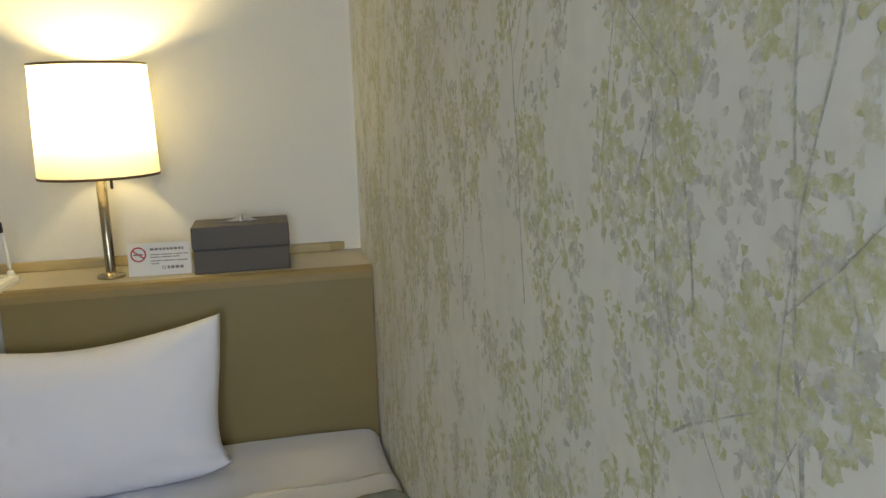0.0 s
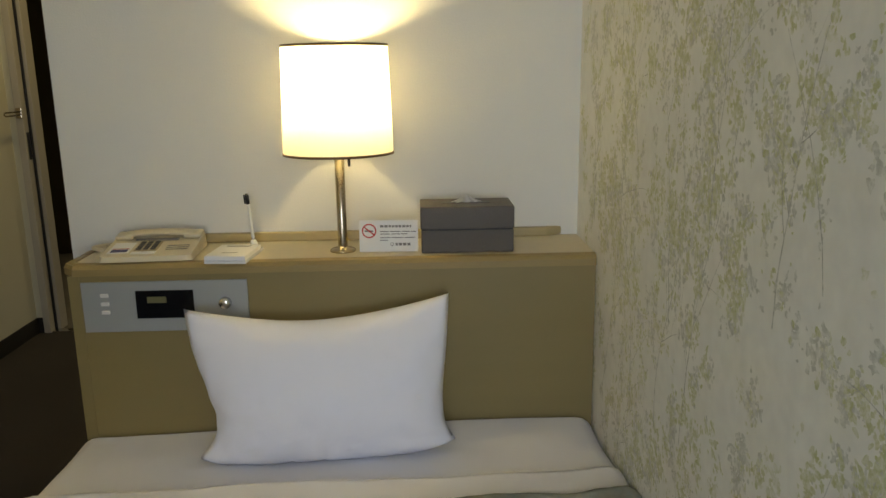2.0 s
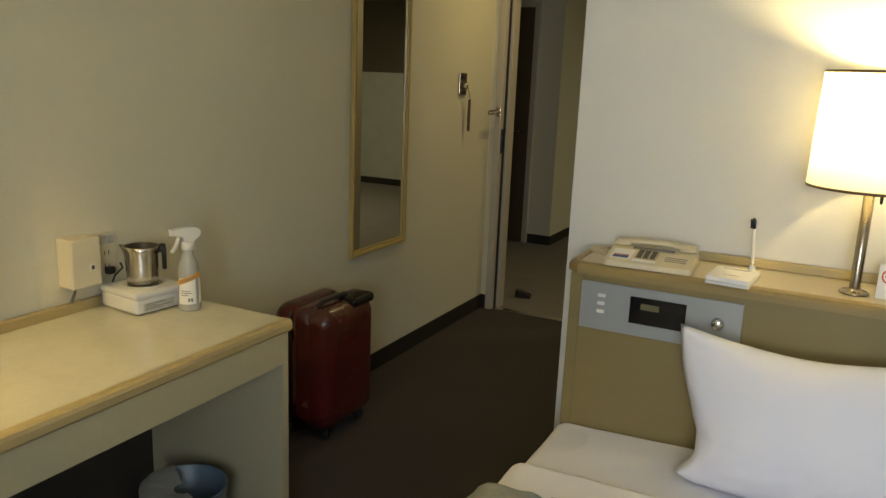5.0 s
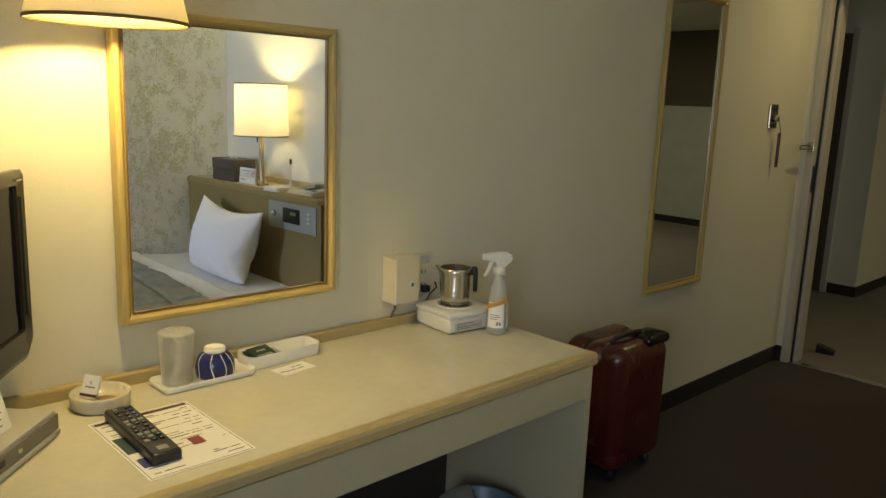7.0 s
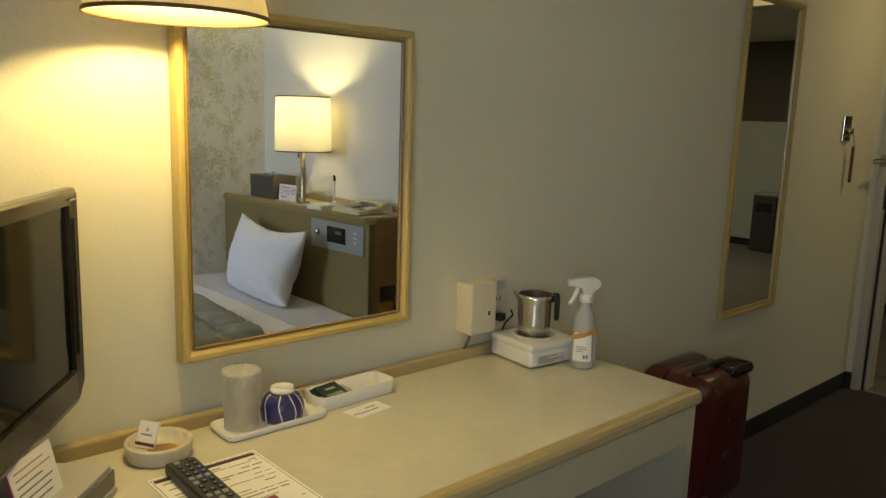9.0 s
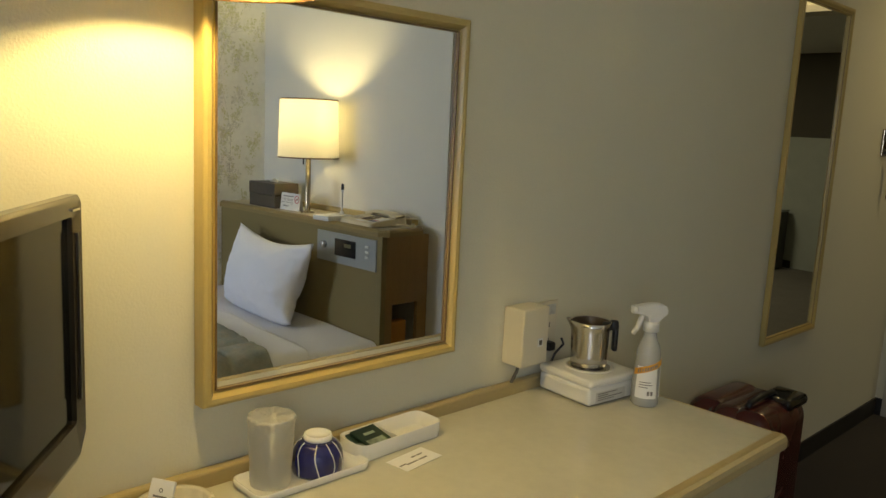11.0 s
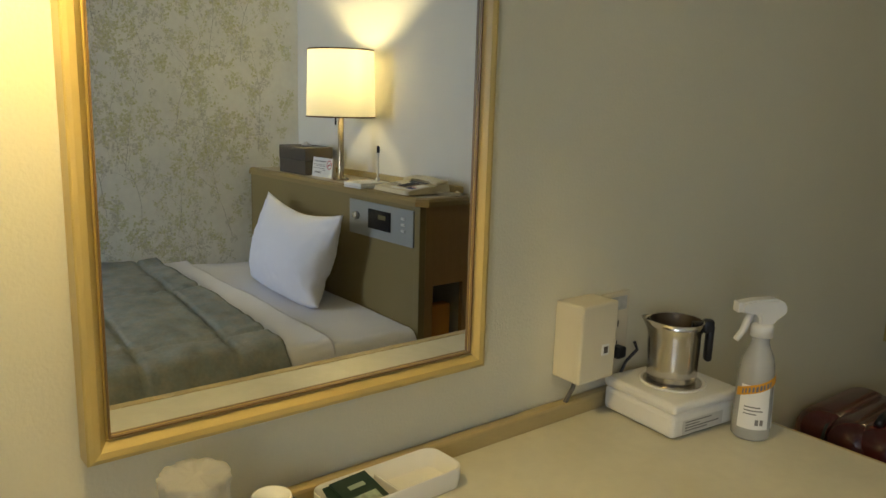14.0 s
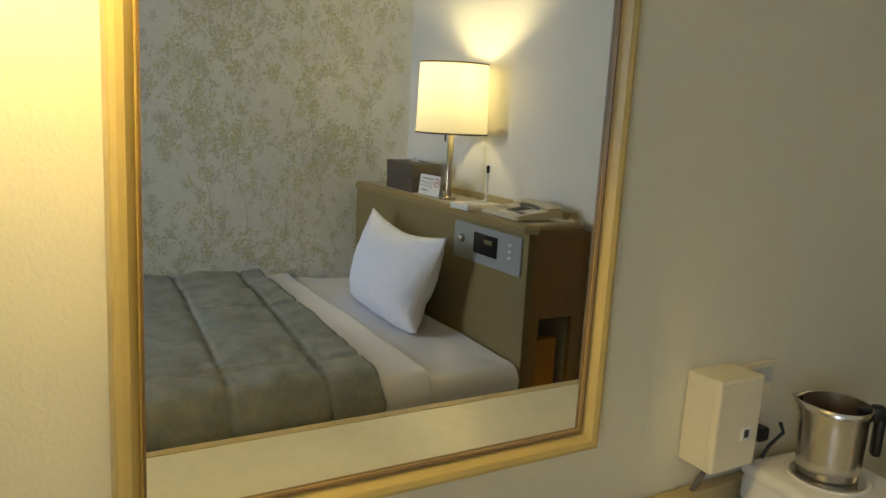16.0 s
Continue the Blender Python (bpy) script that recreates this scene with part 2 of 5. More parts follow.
for x in (-0.35, -0.02, 0.31):
    box(x, x + 0.04, -0.029, 0.029, 0.04, 1.06, bm=b)
part("window_frame", b, M_WHITEPL, w)
for x in (-0.308, 0.022):
    p = part("pane", box(x, x + 0.286, -0.003, 0.003, 0.042, 1.058), M_FROST, w)
    p.visible_shadow = False
# end wall of the passage with the entrance opening
XO0, XO1 = -2.200, -1.30
b = box(XW, XO0 - 0.07, YE, YE + T, 0, ZC)
box(XO1 + 0.07, XH + T, YE, YE + T, 0, ZC, bm=b)
box(XO0 - 0.07, XO1 + 0.07, YE, YE + T, 2.07, ZC, bm=b)
setting("wall_entrance", b, M_WALL_HALL, "cream wall with the entrance doorway")
d = empty("door_1", pose(XO0, YE, 0), "painted steel frame of the open entrance doorway", "door frame", kind="structure")
for x0, x1, nm in ((-0.068, -0.030, "jamb"), (XO1 - XO0 + 0.030, XO1 - XO0 + 0.068, "jamb")):
    part(nm, box(x0, x1, -0.012, T + 0.01, 0, 2.07, 0.003), M_DARKFRAME, d)
for x0, x1 in ((-0.030, 0.0), (XO1 - XO0, XO1 - XO0 + 0.03)):
    part("door_stop", box(x0, x1, 0.05, T + 0.012, 0, 2.04, 0.003), M_DARKFRAME, d)
# Black strip added to draw the rabbet's shaded gap
part("rabbet_gap", box(-0.029, -0.019, 0.036, 0.049, 0, 2.03), M_BLACK, d, "black rubber door seal")
part("head", box(-0.03, XO1 - XO0 + 0.03, -0.012, T + 0.01, 2.03, 2.069, 0.003), M_DARKFRAME, d)
part("threshold", box(-0.03, XO1 - XO0 + 0.03, 0.0, 0.05, 0.0, 0.006, 0.002), M_STEEL, d, "bright metal threshold strip")

b = tube([(-0.045, -0.012, 1.225), (-0.045, -0.15, 1.225), (-0.045, -0.165, 1.216), (-0.045, -0.15, 1.207), (-0.045, -0.012, 1.207)], 0.004, 8)
box(-0.062, -0.030, -0.018, -0.011, 1.19, 1.245, 0.003, bm=b)
part("door_guard", b, M_CHROME, d, "brass swing-bar door guard")
part("strike_plate", box(-0.031, -0.0285, 0.004, 0.034, 0.97, 1.115, 0.001), M_BLACK, d, "dark latch plate")

# corridor beyond
YF = 8.9
setting("floor_corridor", box(-4.6, 2.2, YE + 0.06, YF, -0.1, -0.002), M_CORRIDOR, "grey-brown carpet of the hotel corridor")
setting("ceiling_corridor", box(-4.6, 2.2, YE + 0.06, YF + T, 2.3, ZC), M_CEIL, "plain corridor ceiling")
b = box(-4.6, XW - T, YE + 0.001, YE + T, 0, 2.3)
box(XH + T, 2.2, YE + 0.001, YE + T, 0, 2.3, bm=b)
setting("wall_corridor_near", b, M_WALL_HALL, "cream corridor wall beside the entrance")
setting("wall_corridor_block", box(-4.6, -2.57, 6.65, YF, 0, 2.3), M_WALL_HALL, "cream corridor wall with a corner")
# The light cut-off on the far wall is put into its two colours
b = box(-2.57, 2.2, YF, YF + T, 0, 1.42)
setting("wall_corridor_far", b, material("corridor_wall_lit", (0.52, 0.55, 0.50), 0.6), "pale grey-green lower panel of the far corridor wall")
setting("wall_corridor_far_top", box(-2.57, 2.2, YF, YF + T, 1.42, 2.3), material("corridor_wall_shaded", (0.10, 0.085, 0.06), 0.6), "dark upper panel of the far corridor wall")
setting("wall_corridor_east", box(2.2, 2.2 + T, YE + T, YF + T, 0, 2.3), M_WALL_HALL, "cream wall closing the corridor")
setting("wall_corridor_west", box(-4.6 - T, -4.6, YE, YF + T, 0, 2.3), M_WALL_HALL, "cream wall closing the corridor")
d = empty("door_2", pose(-3.62, 6.65, 0), "dark brown closed corridor door with a lever handle", "door", kind="structure")
part("door_leaf", box(0, 0.80, -0.025, 0, 0.005, 2.0, 0.003), material("corridor_door_dark", (0.10, 0.075, 0.045), 0.5, vary=0.1, grain=0.1), d)
part("door_frame", box(0.80, 0.845, -0.035, 0, 0, 2.04, 0.003, bm=box(-0.045, 0, -0.035, 0, 0, 2.04, 0.003)), M_DARKFRAME, d)
part("door_handle", tube([(0.745, -0.03, 0.97), (0.745, -0.065, 0.97), (0.66, -0.068, 0.97)], 0.009), M_CHROME, d)
lb = empty("litter_bin", pose(0.08, 8.70, 0), "dark grey metal litter bin standing by the corridor wall", "litter bin")
part("body", box(-0.13, 0.13, -0.13, 0.13, 0.0, 0.62, 0.012), material("bin_dark_grey", (0.055, 0.055, 0.05), 0.5), lb)
part("opening", box(-0.09, 0.09, -0.134, -0.129, 0.44, 0.54, 0.002), M_BLACK, lb)
part("lid", box(-0.135, 0.135, -0.135, 0.135, 0.62, 0.645, 0.008), M_PANEL, lb)
# baseboards
b = box(XW, XW + 0.008, 2.03, YE, 0, 0.088, 0.002)
box(XW + 0.008, XO0 - 0.07, YE - 0.008, YE, 0, 0.088, 0.002, bm=b)
setting("baseboard_west", b, M_BASE, "dark brown vinyl skirting of the entry passage")
setting("baseboard_bathroom", box(XH - 0.008, XH, YB + 0.02, YE - 0.01, 0, 0.088, 0.002), M_BASE, "dark brown vinyl skirting on the bathroom side")
b = box(-2.775, -2.562, 6.642, 6.65, 0, 0.08)
box(-2.57, -2.562, 6.65, YF, 0, 0.08, bm=b)
box(-4.6, -3.67, 6.642, 6.65, 0, 0.08, bm=b)
box(-0.1, 2.2, YF - 0.008, YF, 0, 0.08, bm=b)
setting("baseboard_corridor", b, M_BASE, "dark vinyl skirting of the corridor")


# ---- headboard ----
def headboard():
    h = empty("headboard", pose(0, 0, 0), "tan laminate headboard cabinet with an oak-edged shelf top", "headboard")
    xl = -1.035
    part("front_panel", box(xl + 0.03, XR - 0.002, YH + 0.004, YH + 0.024, 0.0, ZH - 0.0135), M_TAN, h)
    b = box(xl, xl + 0.03, YH + 0.002, YH + 0.03, 0.0, ZH - 0.0135, 0.002)
    part("corner_post", b, M_TAN, h)
    # side panel with an opening for a small cubby
    b = box(xl, xl + 0.02, YH + 0.03, YB - 0.002, 0.62, ZH - 0.0135)
    box(xl, xl + 0.02, YH + 0.03, YH + 0.065, 0.0, 0.62, bm=b)
    box(xl, xl + 0.02, YB - 0.055, YB - 0.002, 0.0, 0.62, bm=b)
    box(xl, xl + 0.02, YH + 0.065, YB - 0.055, 0.0, 0.30, bm=b)
    part("side_panel", b, M_SIDE, h, "brown wood-grain side panel with an open cubby")
    b = box(xl + 0.02, xl + 0.24, YH + 0.026, YB - 0.003, 0.62, 0.635)
    box(xl + 0.02, xl + 0.24, YH + 0.026, YB - 0.003, 0.285, 0.30, bm=b)
    box(xl + 0.24, xl + 0.255, YH + 0.026, YB - 0.003, 0.285, 0.635, bm=b)
    part("cubby", b, M_SIDE, h)
    # shelf top with chamfered corner, edging and upstand
    out = [(XR - 0.002, YH), (XR - 0.002, YB - 0.002), (xl + 0.04, YB - 0.002), (xl - 0.01, YB - 0.045), (xl - 0.01, YH + 0.03), (xl + 0.02, YH)]
    part("shelf_top", extrude_outline(out, ZH - 0.012, ZH + 0.014), M_LEDGE, h, "pale beige laminate shelf")
    edge = [(XR - 0.003, YH - 0.006), (xl + 0.018, YH - 0.006), (xl - 0.016, YH + 0.028), (xl - 0.016, YB - 0.048), (xl + 0.036, YB - 0.004)]
    b = bmesh.new()
    prof = [(0.0, -0.013), (0.0, 0.004), (0.006, 0.014), (0.016, 0.0175), (0.028, 0.0165), (0.028, -0.013)]
    rings = []
    for i, (x, y) in enumerate(edge):
        p0, p1 = Vector(edge[max(i - 1, 0)]), Vector(edge[min(i + 1, len(edge) - 1)])
        da = (Vector((x, y)) - p0).normalized() if i else (p1 - Vector((x, y))).normalized()
        db = (p1 - Vector((x, y))).normalized() if i < len(edge) - 1 else da
        n = (da + db).normalized()
        n = Vector((n.y, -n.x))
        inward = -n if (Vector((x, y)) - n * 0.01 - Vector((-0.3, 2.43))).length < (Vector((x, y)) + n * 0.01 - Vector((-0.3, 2.43))).length else n
        k = 1 / max(0.5, math.cos(math.acos(max(-1, min(1, da.dot(db)))) / 2))
        rings.append([b.verts.new((x + inward.x * u * k, y + inward.y * u * k, ZH + v)) for u, v in prof])
    for a, c in zip(rings, rings[1:]):
        for j in range(len(prof)):
            b.faces.new((a[j], a[(j + 1) % len(prof)], c[(j + 1) % len(prof)], c[j]))
    b.faces.new(rings[0])
    b.faces.new(rings[-1][::-1])
    bmesh.ops.recalc_face_normals(b, faces=b.faces)
    part("edge_trim", b, material("headboard_edge_oak", (0.30, 0.215, 0.085), 0.4, vary=0.06, scale=5, grain=0.08, grain_scale=50, stretch=(1, 14, 14)), h, "rounded oak edge trim")
    part("upstand", extrude_outline([(xl + 0.09, YB - 0.022), (XR - 0.09, YB - 0.022), (XR - 0.045, YB - 0.002), (xl + 0.07, YB - 0.002)], ZH + 0.014, ZH + 0.040, 0.004), M_OAK, h, "low oak strip along the wall")
    # control panel
    cp = part("control_panel", box(-1.002, -0.586, YH - 0.002, YH + 0.004, 0.758, 0.889, 0.001), M_PANEL, h, "grey metal control panel")
    part("clock_display", box(-0.867, -0.722, YH - 0.006, YH - 0.002, 0.793, 0.866, 0.001), M_BLACKGLOSS, cp, "black glass clock radio display")
    part("display_digits", box(-0.838, -0.79, YH - 0.0068, YH - 0.006, 0.834, 0.850), material("lcd_amber", (0.13, 0.12, 0.05), 0.5), cp)
    for z in (0.855, 0.833, 0.811):
        part("push_button", box(-0.955, -0.934, YH - 0.007, YH - 0.002, z - 0.005, z + 0.005, 0.002), M_WHITEPL, cp, "small white push button")
    b = lathe([(0, 0.017), (0.012, 0.017), (0.015, 0.013), (0.0155, 0.0), (0, 0.0)], 28)
    bmesh.ops.transform(b, matrix=pose(-0.643, YH - 0.002, 0.830, 90), verts=b.verts)
    part("volume_knob", b, M_STEEL, cp, "round brushed-metal knob", True)
    bookends = box(xl + 0.05, xl + 0.09, YH + 0.09, YB - 0.07, 0.30, 0.53, 0.004)
    return h, bookends


HB, bk = headboard()
tagged(part("booklet", bk, material("booklet_cover_orange", (0.55, 0.24, 0.04), 0.5)), "orange booklet standing in the headboard cubby", "book")


# ---- bed ----
BX0, BX1, BY0, BY1, BZ = -1.048, XR - 0.006, 0.45, YH - 0.012, 0.484


def sheet_surface(x0, x1, y0, y1, top, drop_left, nx, ny, wob, seed, crown=0.012, radius=0.05, right_drop=0.03, front_drop=0.0, thick=0.0, edge=None):
    """A cloth lying on the mattress that falls over its open side."""
    b = bmesh.new()
    prof = []
    steps = max(4, int(drop_left / 0.03))
    for k in range(steps):
        prof.append((x0 + 0.004, top - radius - drop_left * (1 - k / steps), 0))
    for k in range(5):
        a = radians(180 - 90 * k / 4)
        prof.append((x0 + radius + radius * math.cos(a), top - radius + radius * math.sin(a), 0))
    for k in range(1, nx):
        prof.append((x0 + radius + (x1 - 2 * radius - x0) * k / nx, top, 1))
    for k in range(5):
        a = radians(90 - 90 * k / 4)
        prof.append((x1 - radius + radius * math.cos(a), top - radius + radius * math.sin(a), 0))
    prof.append((x1, top - radius - right_drop, 0))
    rows = []
    for j in range(ny + 1):
        v = j / ny
        row = []
        for i, (x, z, flat) in enumerate(prof):
            u = (x - x0) / (x1 - x0)
            y = y0 + (y1 - y0) * v + (edge(u, v) if edge else 0)
            h = wob * noise.noise((x * 3.1 + seed, y * 3.3, z * 2)) + 0.4 * wob * noise.noise((x * 9 + seed, y * 9, 3))
            dz = h + crown * math.sin(math.pi * min(1, max(0, u))) if z > top - radius else 0
            dx = 0 if z > top - radius else 0.012 * noise.noise((seed, y * 5, z * 1.5)) - 0.006
            tilt = 0.022 * (min(1, max(0, u)) - 0.62) if z > top - 2 * radius else 0
            lift = 0.018 * max(0, (u - 0.86) / 0.14) ** 2 * min(1, max(0, (2.15 - y) / 0.15)) if z > top - radius else 0
            row.append(b.verts.new((x + dx, y, z + dz + tilt + lift)))
        rows.append(row)
    for a, c in zip(rows, rows[1:]):
        for i in range(len(prof) - 1):
            b.faces.new((a[i], a[i + 1], c[i + 1], c[i]))
    bmesh.ops.recalc_face_normals(b, faces=b.faces)
    if thick:
        bmesh.ops.solidify(b, geom=b.faces[:], thickness=thick)
    return b


def bed():
    m = empty("bed", pose(0, 0, 0), "made-up single bed with white sheets against the papered wall", "bed")
    part("bed_base", box(BX0 + 0.04, BX1 - 0.01, BY0 + 0.04, BY1 - 0.01, 0.03, 0.26, 0.01), M_TAN, m)
    b = box(BX0 + 0.008, BX1, BY0, BY1, 0.262, BZ - 0.012, 0.04, 4)
    part("mattress", b, M_SHEET, m, "white mattress", True)
    for x in (BX0 + 0.1, BX1 - 0.12):
        for y in (BY0 + 0.1, BY1 - 0.12):
            part("foot", box(x, x + 0.05, y, y + 0.05, 0, 0.03), M_BLACK, m)
    return m


bed()
tagged(part("fitted_sheet", sheet_surface(BX0 + 0.002, BX1 + 0.004, 1.745, BY1 + 0.002, BZ, 0.17, 30, 26, 0.006, 3.0, 0.004, 0.045), M_SHEET, smooth=True), "smooth white cotton sheet over the mattress", "bed sheet")
tagged(part("folded_sheet", sheet_surface(BX0 - 0.008, BX1 + 0.006, 1.742, 1.955, BZ + 0.026, 0.19, 34, 22, 0.009, 7.0, 0.006, 0.055, thick=0.014, edge=lambda u, v: 0.012 * u), M_SHEET, smooth=True), "white top sheet turned down over the bedspread", "bed sheet")


def bedspread():
    """Quilted cover with stitched channels."""
    b = sheet_surface(BX0 - 0.02, BX1 + 0.008, BY0 - 0.01, 1.778, BZ + 0.034, 0.30, 90, 130, 0.007, 11.0, 0.008, 0.06, edge=lambda u, v: 0.055 * max(0, u) * v)
    for v in b.verts:
        y = v.co.y
        gy = abs(((y - 1.45 - 0.09 * (v.co.x - 0.1)) / 0.28) % 1 - 0.5) * 2
        gx = abs(((v.co.x + 0.90) / 0.62) % 1 - 0.5) * 2
        puff = 0.026 * (1 - max(0, gy * 12 - 11) ** 1.1) * (0.6 + 0.4 * math.sqrt(1 - gy)) + 0.016 * (1 - max(0, gx * 22 - 21) ** 1.1)
        seam = max(0, gy * 3 - 2) + max(0, gx * 3 - 2)
        puff += 0.0075 * seam * noise.noise((v.co.x * 26, y * 30, 2)) + 0.0055 * noise.noise((v.co.x * 11, y * 13, 5)) + 0.003 * noise.noise((v.co.x * 24, y * 20, 8))
        if v.co.z > BZ - 0.02:
            v.co.z += puff - 0.018
        else:
            v.co.x -= puff - 0.004
    bmesh.ops.solidify(b, geom=b.faces[:], thickness=0.012)
    return b


M_SPREAD = material("bedspread_grey_green", (0.245, 0.253, 0.228), 0.80, vary=0.28, scale=14, grain=0.12, grain_scale=90, bump=0.35, bump_scale=120)
nt = M_SPREAD.node_tree
patches = nt.nodes.new("ShaderNodeTexNoise")
patches.inputs["Scale"].default_value, patches.inputs["Detail"].default_value, patches.inputs["Roughness"].default_value = 22, 5, 0.65
nt.links.new(nt.nodes["Texture Coordinate"].outputs["Object"], patches.inputs["Vector"])
spread_ramp = nt.nodes.new("ShaderNodeValToRGB")
spread_ramp.color_ramp.elements[0].position, spread_ramp.color_ramp.elements[0].color = 0.38, (0.72, 0.98, 1.12, 1)
spread_ramp.color_ramp.elements[1].position, spread_ramp.color_ramp.elements[1].color = 0.64, (1.32, 1.05, 0.74, 1)
nt.links.new(patches.outputs[0], spread_ramp.inputs[0])
print_mix = nt.nodes.new("ShaderNodeMix")
print_mix.data_type, print_mix.blend_type = "RGBA", "MULTIPLY"
print_mix.inputs["Factor"].default_value = 0.28
base_in = nt.nodes["Principled BSDF"].inputs["Base Color"]
nt.links.new(base_in.links[0].from_socket, print_mix.inputs["A"])
nt.links.new(spread_ramp.outputs[0], print_mix.inputs["B"])
nt.links.new(print_mix.outputs["Result"], base_in)
tagged(part("bedspread", bedspread(), M_SPREAD, smooth=True), "grey-green quilted bedspread with a faint mottled print", "bedspread")


def pillow():
    """A plump standing pillow with pulled-out corners and a sagging top edge."""
    W, H, D = 0.640, 0.392, 0.16
    b = bmesh.new()
    n, k = 48, 32
    sides = []
    for s in (1, -1):
        grid = []
        for j in range(k + 1):
            v = 2 * j / k - 1
            row = []
            for i in range(n + 1):
                u = 2 * i / n - 1
                sag = 0.115 * (1 - abs(u + 0.05) ** 1.7) if v > 0 else 0.02 * (1 - u * u)
                z = H / 2 * v * (1 - sag * 2 * abs(v) ** 1.6)
                waist = (0.20 if u < 0 else 0.075) * math.exp(-((v + 0.52) / (0.36 if v < -0.52 else 0.80)) ** 2) + 0.02 * (1 - v * v)
                x = W / 2 * u * (1 - waist * abs(u) ** 1.6)
                if v < -0.5:
                    x *= 1 - 0.05 * (-v - 0.5) * (1 if u < 0 else 0.2)
                if v < 0:
                    z += (0.030 * abs(u) ** 5 + 0.014 * max(0, u) ** 2) * v ** 4
                    x *= 1 - 0.03 * abs(u) ** 4 * v ** 6
                    x += 0.014 * max(0, u) ** 2 * v * v
                body = max(0.0, (1 - abs(u) ** 2.8) * (1 - abs(v) ** 2.6)) ** 0.60
                y = -s * D / 2 * body * (1.22 if v < 0 else 1.22 - 0.42 * v)
                fold = 0.012 * math.exp(-((v + 0.55 + 0.25 * u) / 0.10) ** 2) * abs(u) ** 2
                y += s * fold + 0.007 * noise.noise((u * 2.2, v * 2.2, s * 3.0)) * body
                y += 0.006 * noise.noise((u * 6, v * 5, s * 9.0)) * min(1, 2 * (1 - body)) + 0.0025 * noise.noise((u * 13, v * 9, s * 4.0)) + s * 0.010 * max(0, 0.14 - abs(noise.noise((u * 3.2 + v * 1.2, v * 2.4 - u, 8.0 + s)))) / 0.14 * max(0, 0.25 - v) * min(1, 1.3 - abs(u))
                row.append((x, y, z))
            grid.append(row)
        sides.append(grid)
    fr = [[b.verts.new(p) for p in r] for r in sides[0]]
    back = [[fr[j][i] if i in (0, n) or j in (0, k) else b.verts.new(sides[1][j][i]) for i in range(n + 1)] for j in range(k + 1)]
    for g in (fr, back):
        for j in range(k):
            for i in range(n):
                corner = (g[j][i], g[j][i + 1], g[j + 1][i + 1], g[j + 1][i])
                if b.faces.get(corner) is None:
                    b.faces.new(corner)
    bmesh.ops.recalc_face_normals(b, faces=b.faces)
    return b


p = part("pillow", pillow(), M_PILLOW, smooth=True)
p.matrix_basis = pose(-0.393, 2.152, 0.667, -14, -1.2, 1.0)
tagged(p, "plump white pillow propped upright against the headboard", "pillow")


# ---- lamps ----
M_BAND = material("shade_band_bronze", (0.12, 0.065, 0.02), 0.5)


def bed_lamp():
    t = empty("table_lamp", pose(-0.350, 2.405, ZH + 0.0145), "lit table lamp with a cream drum shade and nickel stem", "lamp")
    part("base", lathe([(0, 0), (0.034, 0), (0.034, 0.004), (0.030, 0.007), (0.015, 0.008), (0.014, 0.012), (0, 0.012)], 36), M_CHROME, t, "round nickel foot", True)
    part("stem", lathe([(0.0125, 0.011), (0.0125, 0.37), (0.0, 0.37)], 24), M_CHROME, t, "satin nickel tube", True)
    part("pull_switch", lathe([(0, 0.225), (0.003, 0.225), (0.004, 0.235), (0.003, 0.262), (0, 0.262)], 12, at=(0.026, -0.01, 0)), M_BLACK, t)
    b = lathe([(0.1415, 0.259), (0.1335, 0.528)], 64)
    s = part("shade", b, M_SHADE, t, "cream fabric drum shade", True)
    for z, r in ((0.258, 0.1420), (0.525, 0.1340)):
        part("shade_band", lathe([(r - 0.003, z - 0.001), (r + 0.0008, z - 0.001), (r + 0.0008, z + 0.005), (r - 0.003, z + 0.005)], 64, closed=True), M_BAND, s, "thin bronze binding", True)
    b = bmesh.new()
    for a in (0, 120, 240):
        c, q = math.cos(radians(a)), math.sin(radians(a))
        tube([(0.012 * c, 0.012 * q, 0.37), (0.132 * c, 0.132 * q, 0.50)], 0.0015, 6, bm=b)
    part("shade_carrier", b, M_CHROME, s)
    part("bulb", lathe([(0.022, 0.397), (0.0225, 0.43), (0.022, 0.456), (0.015, 0.466), (0, 0.469)], 16), glow("bulb_warm", WARM, BED_BULB), t, "glowing bulb dome")
    part("bulb_socket", lathe([(0, 0.36), (0.014, 0.36), (0.016, 0.368), (0.026, 0.384), (0.034, 0.403), (0.0328, 0.403), (0.0248, 0.3865), (0.0, 0.3855)], 20), M_WHITEPL, t, smooth=True)
    return t


bed_lamp()


